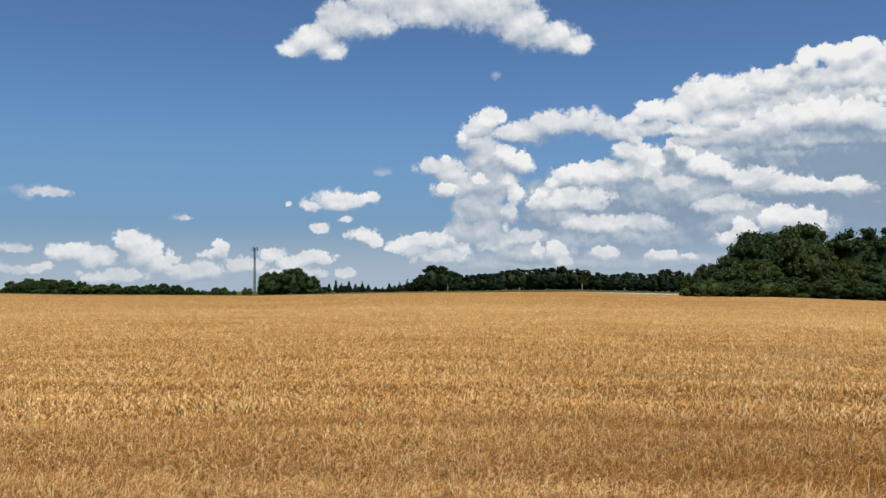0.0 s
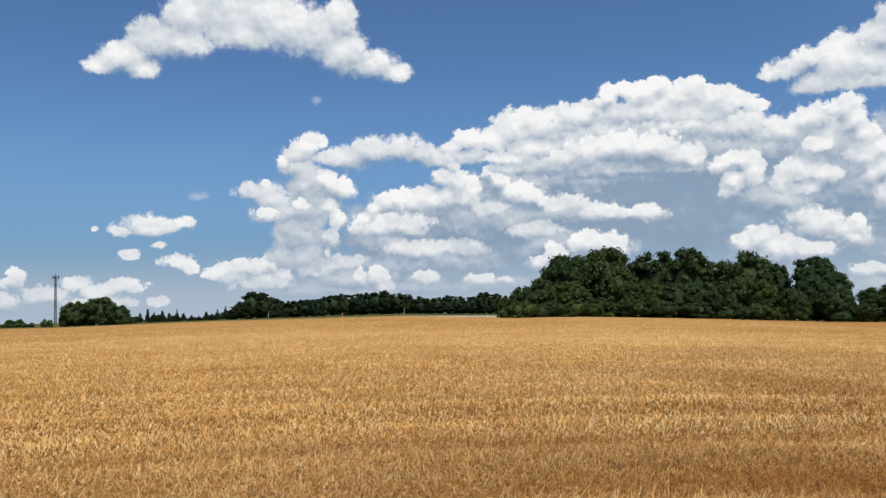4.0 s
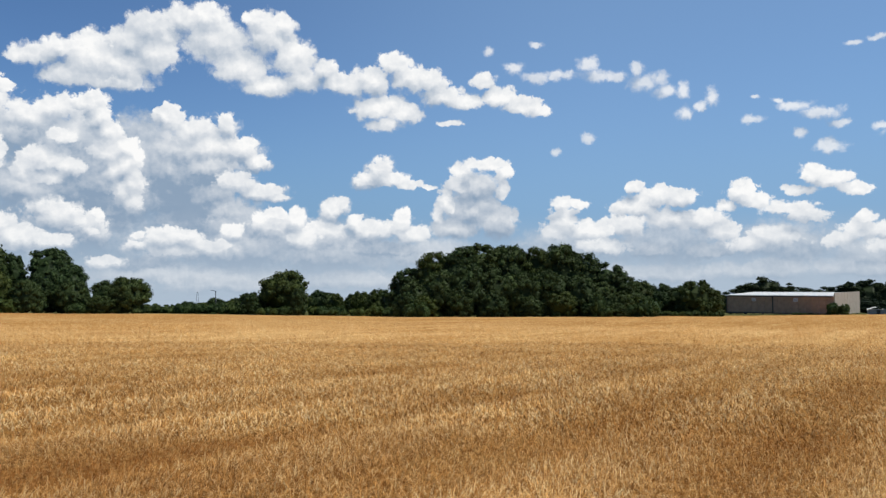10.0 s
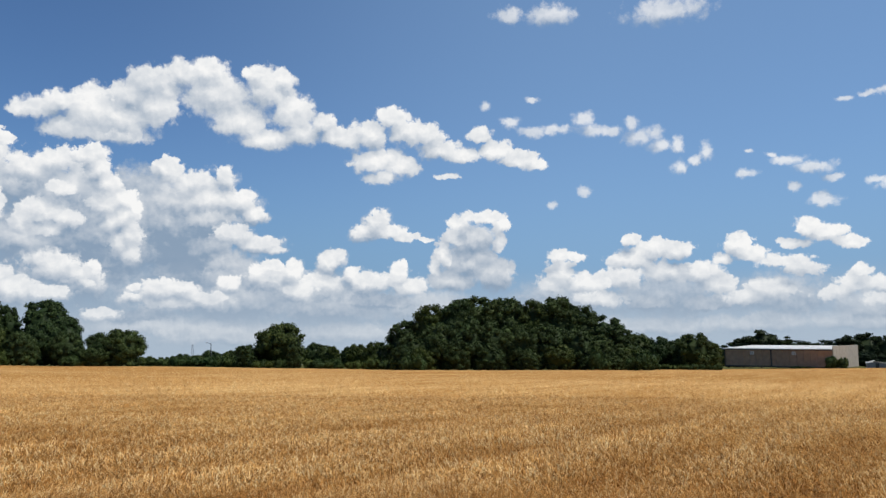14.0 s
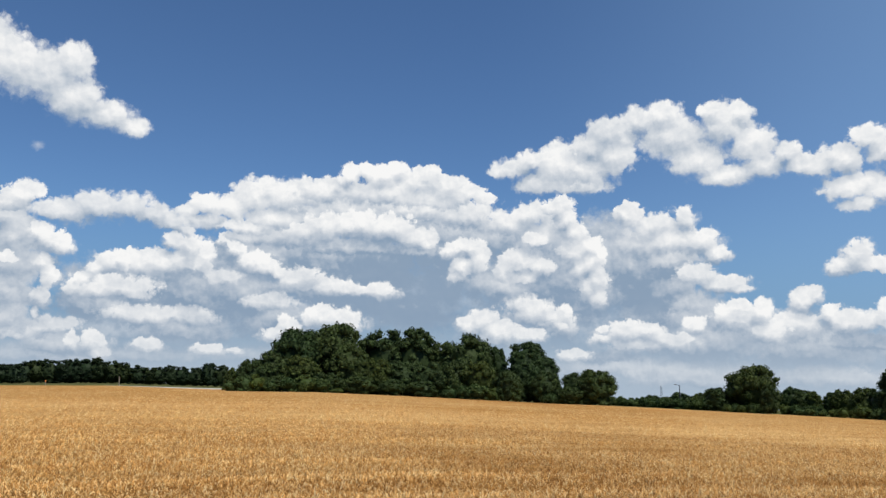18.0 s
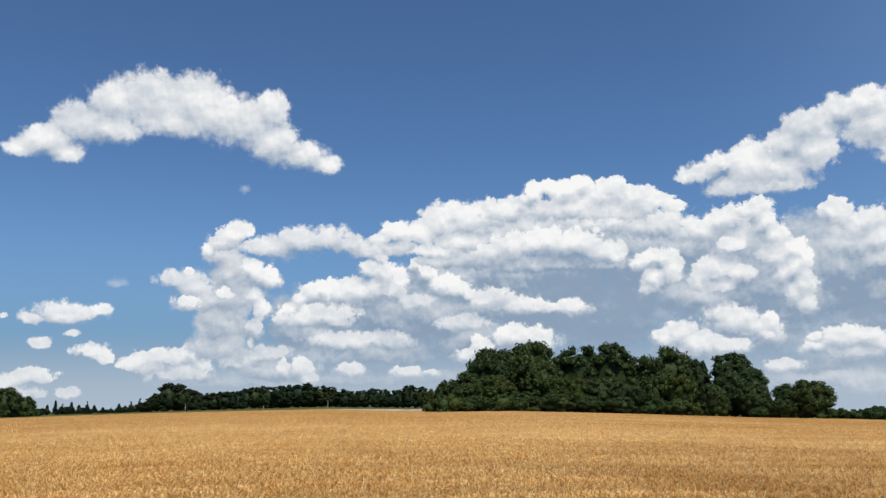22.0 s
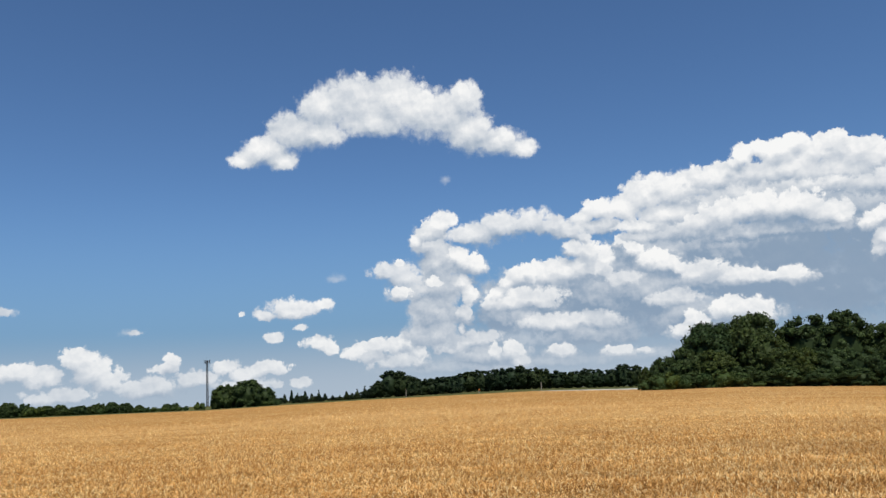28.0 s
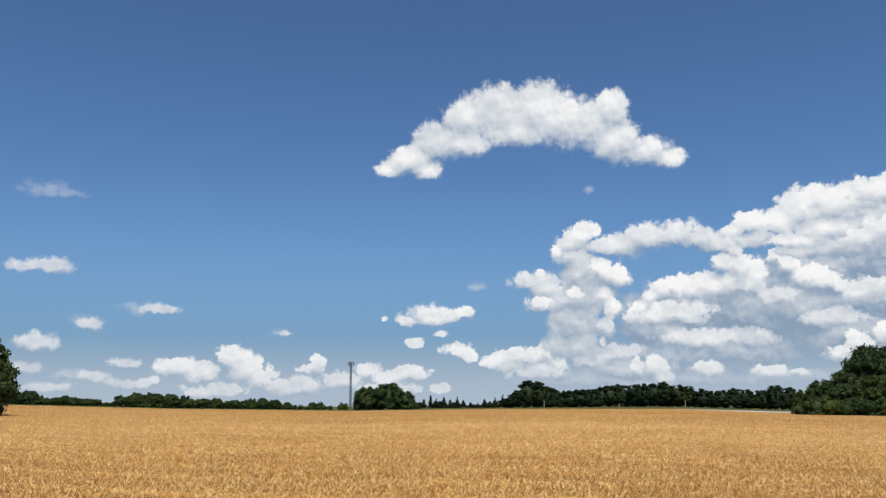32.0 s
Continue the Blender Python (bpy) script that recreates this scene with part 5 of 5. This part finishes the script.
def lattice(name, label, category, m, tall, foot, head, bays, bar):
    ob = thing(name, label, category, m)
    legs = [(1, 1), (-1, 1), (-1, -1), (1, -1)]
    for sx, sy in legs:
        bm = bmesh.new()
        tube(bm, (sx * foot, sy * foot, -0.5), (sx * head, sy * head, tall), bar, bar * 0.8, 5)
        part("leg", bm, STEEL, ob)
    for k in range(bays):
        a, b = k / bays, (k + 1) / bays
        wa, wb = foot + (head - foot) * a, foot + (head - foot) * b
        for q in range(4):
            (sx, sy), (tx, ty) = legs[q], legs[(q + 1) % 4]
            bm = bmesh.new()
            tube(bm, (sx * wa, sy * wa, tall * a), (tx * wb, ty * wb, tall * b), bar * 0.6, bar * 0.6, 4)
            part("brace", bm, STEEL, ob)
    return ob


def radio_mast():
    ob = lattice("radio_mast", "tall grey lattice radio mast with antennas on top", "mast", spot(-12.82, 600), 31.2, 0.6, 0.42, 30, 0.24)
    for k in range(9):
        t = 2 * math.pi * k / 9
        bm = box(bmesh.new(), -0.22, 0.22, -0.12, 0.12, -1.3, 1.3, 0.05)
        bmesh.ops.transform(bm, matrix=Matrix.Translation((2.0 * math.cos(t), 2.0 * math.sin(t), 30.4)) @ Matrix.Rotation(t + math.pi / 2, 4, "Z"), verts=bm.verts)
        part("antenna", bm, STEEL, ob)
    for k in range(3):
        t = 2 * math.pi * k / 3
        bm = bmesh.new()
        tube(bm, (0, 0, 30.2), (2.0 * math.cos(t), 2.0 * math.sin(t), 30.2), 0.14, 0.14, 5)
        part("arm", bm, STEEL, ob)
    bm = bmesh.new()
    tube(bm, (0, 0, 31), (0, 0, 33.2), 0.09, 0.05, 5)
    part("rod", bm, STEEL, ob)


radio_mast()
lattice("power_pylon", "far grey lattice power pylon behind the trees", "pylon", spot(45.3, 900), 19.0, 2.0, 0.5, 9, 0.11)


def street_lamp(heading, away, tall, turn):
    ob = thing("street_lamp", "grey street lamp on a tall pole behind the hedge", "street lamp", spot(heading, away, turn), "street lamps")
    bm = bmesh.new()
    tube(bm, (0, 0, -0.3), (0, 0, tall), 0.16, 0.09, 8)
    part("pole", bm, STEEL, ob)
    bm = bmesh.new()
    tube(bm, (0, 0, tall - 0.1), (-0.9, 0, tall + 0.15), 0.07, 0.06, 6)
    part("arm", bm, STEEL, ob)
    part("lamp_head", box(bmesh.new(), -1.3, -0.8, -0.16, 0.16, tall + 0.08, tall + 0.26, 0.05), GREYWALL, ob)


street_lamp(46.47, 225, 6.0, 0)
street_lamp(90.98, 292, 7.6, 180)


def post(heading, away, tall, paint=None):
    ob = thing("marker_post", "slim weathered post at the field's far edge" if not paint else "short post with an orange marker top", "post", spot(heading, away), "posts along the far edge")
    bm = bmesh.new()
    tube(bm, (0, 0, -0.3), (0, 0, tall), 0.16, 0.13, 8)
    part("shaft", bm, TIMBER, ob)
    bm = bmesh.new()
    tube(bm, (0, 0, tall), (0, 0, tall + (0.5 if paint else 0.12)), 0.2, 0.17, 8)
    part("cap", bm, paint or TIMBER, ob)


post(0.33, 285, 2.6)
post(9.55, 270, 2.6)
post(5.3, 275, 1.0, ORANGE)


def gravel_track():
    """A pale track on a low bank past the field's far edge."""
    bm = bmesh.new()
    rows = []
    for k in range(40):
        a = 3.2 + (16.4 - 3.2) * k / 39
        edge = float(np.interp(a, HEADINGS, REACH)) + 4
        row = []
        for away, lift in ((edge, -0.2), (edge + 0.6, 0.010 * k - 0.2), (edge + 9, 0.013 * k - 0.2), (edge + 10, -0.2)):
            x, y = away * math.sin(radians(a)), away * math.cos(radians(a))
            row.append(bm.verts.new((x, y, float(ground(x, y)) + lift)))
        rows.append(row)
    for p, q in zip(rows, rows[1:]):
        for k in range(3):
            bm.faces.new((p[k], q[k], q[k + 1], p[k + 1]))
    bmesh.ops.recalc_face_normals(bm, faces=bm.faces)
    tagged(new("gravel_track", finish(bm, "gravel_track", GRAVEL)), "pale gravel track along the field's far edge", "track", kind="structure")


gravel_track()


def small_shed(heading, away):
    ob = thing("small_shed", "small low shed with a white pitched roof", "shed", spot(heading, away, 8))
    part("wall", one_box(-2.6, 2.6, -2, 2, -0.2, 1.5), GREYWALL, ob)
    bm = bmesh.new()
    a = [bm.verts.new(p) for p in ((-2.9, -2.2, 1.45), (-2.9, 2.2, 1.45), (-0.4, 2.2, 2.2), (-0.4, -2.2, 2.2), (2.9, -2.2, 1.45), (2.9, 2.2, 1.45))]
    bm.faces.new((a[0], a[1], a[2], a[3]))
    bm.faces.new((a[3], a[2], a[5], a[4]))
    bmesh.ops.solidify(bm, geom=bm.faces[:], thickness=0.12)
    part("roof", bm, WHITE, ob, "white pitched roof")
    door = part("door", one_box(-0.5, 0.5, -2.06, -1.98, 0, 1.4), TRIM, ob)
    part("handle", one_box(0.3, 0.4, -2.1, -2.06, 0.65, 0.75), STEEL, door)


small_shed(89.5, 282)


def site_cabin(heading, away, long, tall, turn):
    ob = thing("site_cabin", "long low pale grey prefabricated cabin", "cabin", spot(heading, away, turn), "cabins by the wood")
    part("wall", box(bmesh.new(), -long / 2, long / 2, -1.5, 1.5, 0.3, tall, 0.05), GREYWALL, ob)
    part("roof", box(bmesh.new(), -long / 2 - 0.15, long / 2 + 0.15, -1.7, 1.7, tall, tall + 0.22, 0.05), WHITE, ob)
    n = int(long / 2.6)
    for k in range(n):
        a = -long / 2 + (k + 0.5) * long / n
        w = part("window", one_box(a - 0.55, a + 0.55, -1.56, -1.48, 1.1, tall - 0.45), WHITE, ob)
        part("pane", one_box(a - 0.45, a + 0.45, -1.6, -1.555, 1.2, tall - 0.55), GLASS, w)
    for a in (-long / 2 + 0.5, 0, long / 2 - 0.5):
        part("block", one_box(a - 0.25, a + 0.25, -1.3, 1.3, -0.3, 0.3), TRIM, ob)


site_cabin(92.6, 276, 10.0, 2.5, 4)
site_cabin(95.4, 272, 12.0, 3.0, -6)
site_cabin(98.2, 274, 11.0, 2.8, 3)


def car(heading, away, turn):
    ob = thing("parked_car", "white parked car glimpsed through a gap in the hedge", "car", spot(heading, away, turn))
    part("body", box(bmesh.new(), -2.1, 2.1, -0.85, 0.85, 0.35, 0.95, 0.15), WHITE, ob)
    part("cabin", box(bmesh.new(), -1.3, 0.9, -0.75, 0.75, 0.9, 1.45, 0.2), WHITE, ob)
    part("side_window", one_box(-1.1, 0.7, -0.78, -0.72, 1.0, 1.32), GLASS, ob)
    for x in (-1.35, 1.3):
        for y in (-0.8, 0.8):
            bm = bmesh.new()
            tube(bm, (x, y - 0.1, 0.33), (x, y + 0.1, 0.33), 0.33, 0.33, 14)
            w = part("wheel", bm, RUBBER, ob)
            bm = bmesh.new()
            tube(bm, (x, y - 0.12, 0.33), (x, y + 0.12, 0.33), 0.19, 0.19, 10)
            part("rim", bm, STEEL, w)


car(54.84, 262, 4)


def fallen_stick(heading, away, long, turn):
    ob = thing("fallen_stick", "pale bleached stick lying in the crop", "stick", spot(heading, away, turn, 0.16))
    rng = random.Random(5)
    bm = bmesh.new()
    last = (-long / 2, 0, 0)
    for k in range(1, 6):
        p = (-long / 2 + long * k / 5, rng.uniform(-0.015, 0.015), rng.uniform(-0.012, 0.02))
        tube(bm, last, p, 0.016 - 0.002 * k, 0.014 - 0.002 * k, 6)
        last = p
    part("branch", bm, BLEACHED, ob)
    bm = bmesh.new()
    tube(bm, (0, 0, 0), (0.1, 0.09, 0.05), 0.008, 0.004, 5)
    part("twig", bm, BLEACHED, ob)


BLEACHED = plain("bleached_wood", (0.42, 0.31, 0.20), 0.8)
fallen_stick(41.80, 6.12, 0.22, 12)
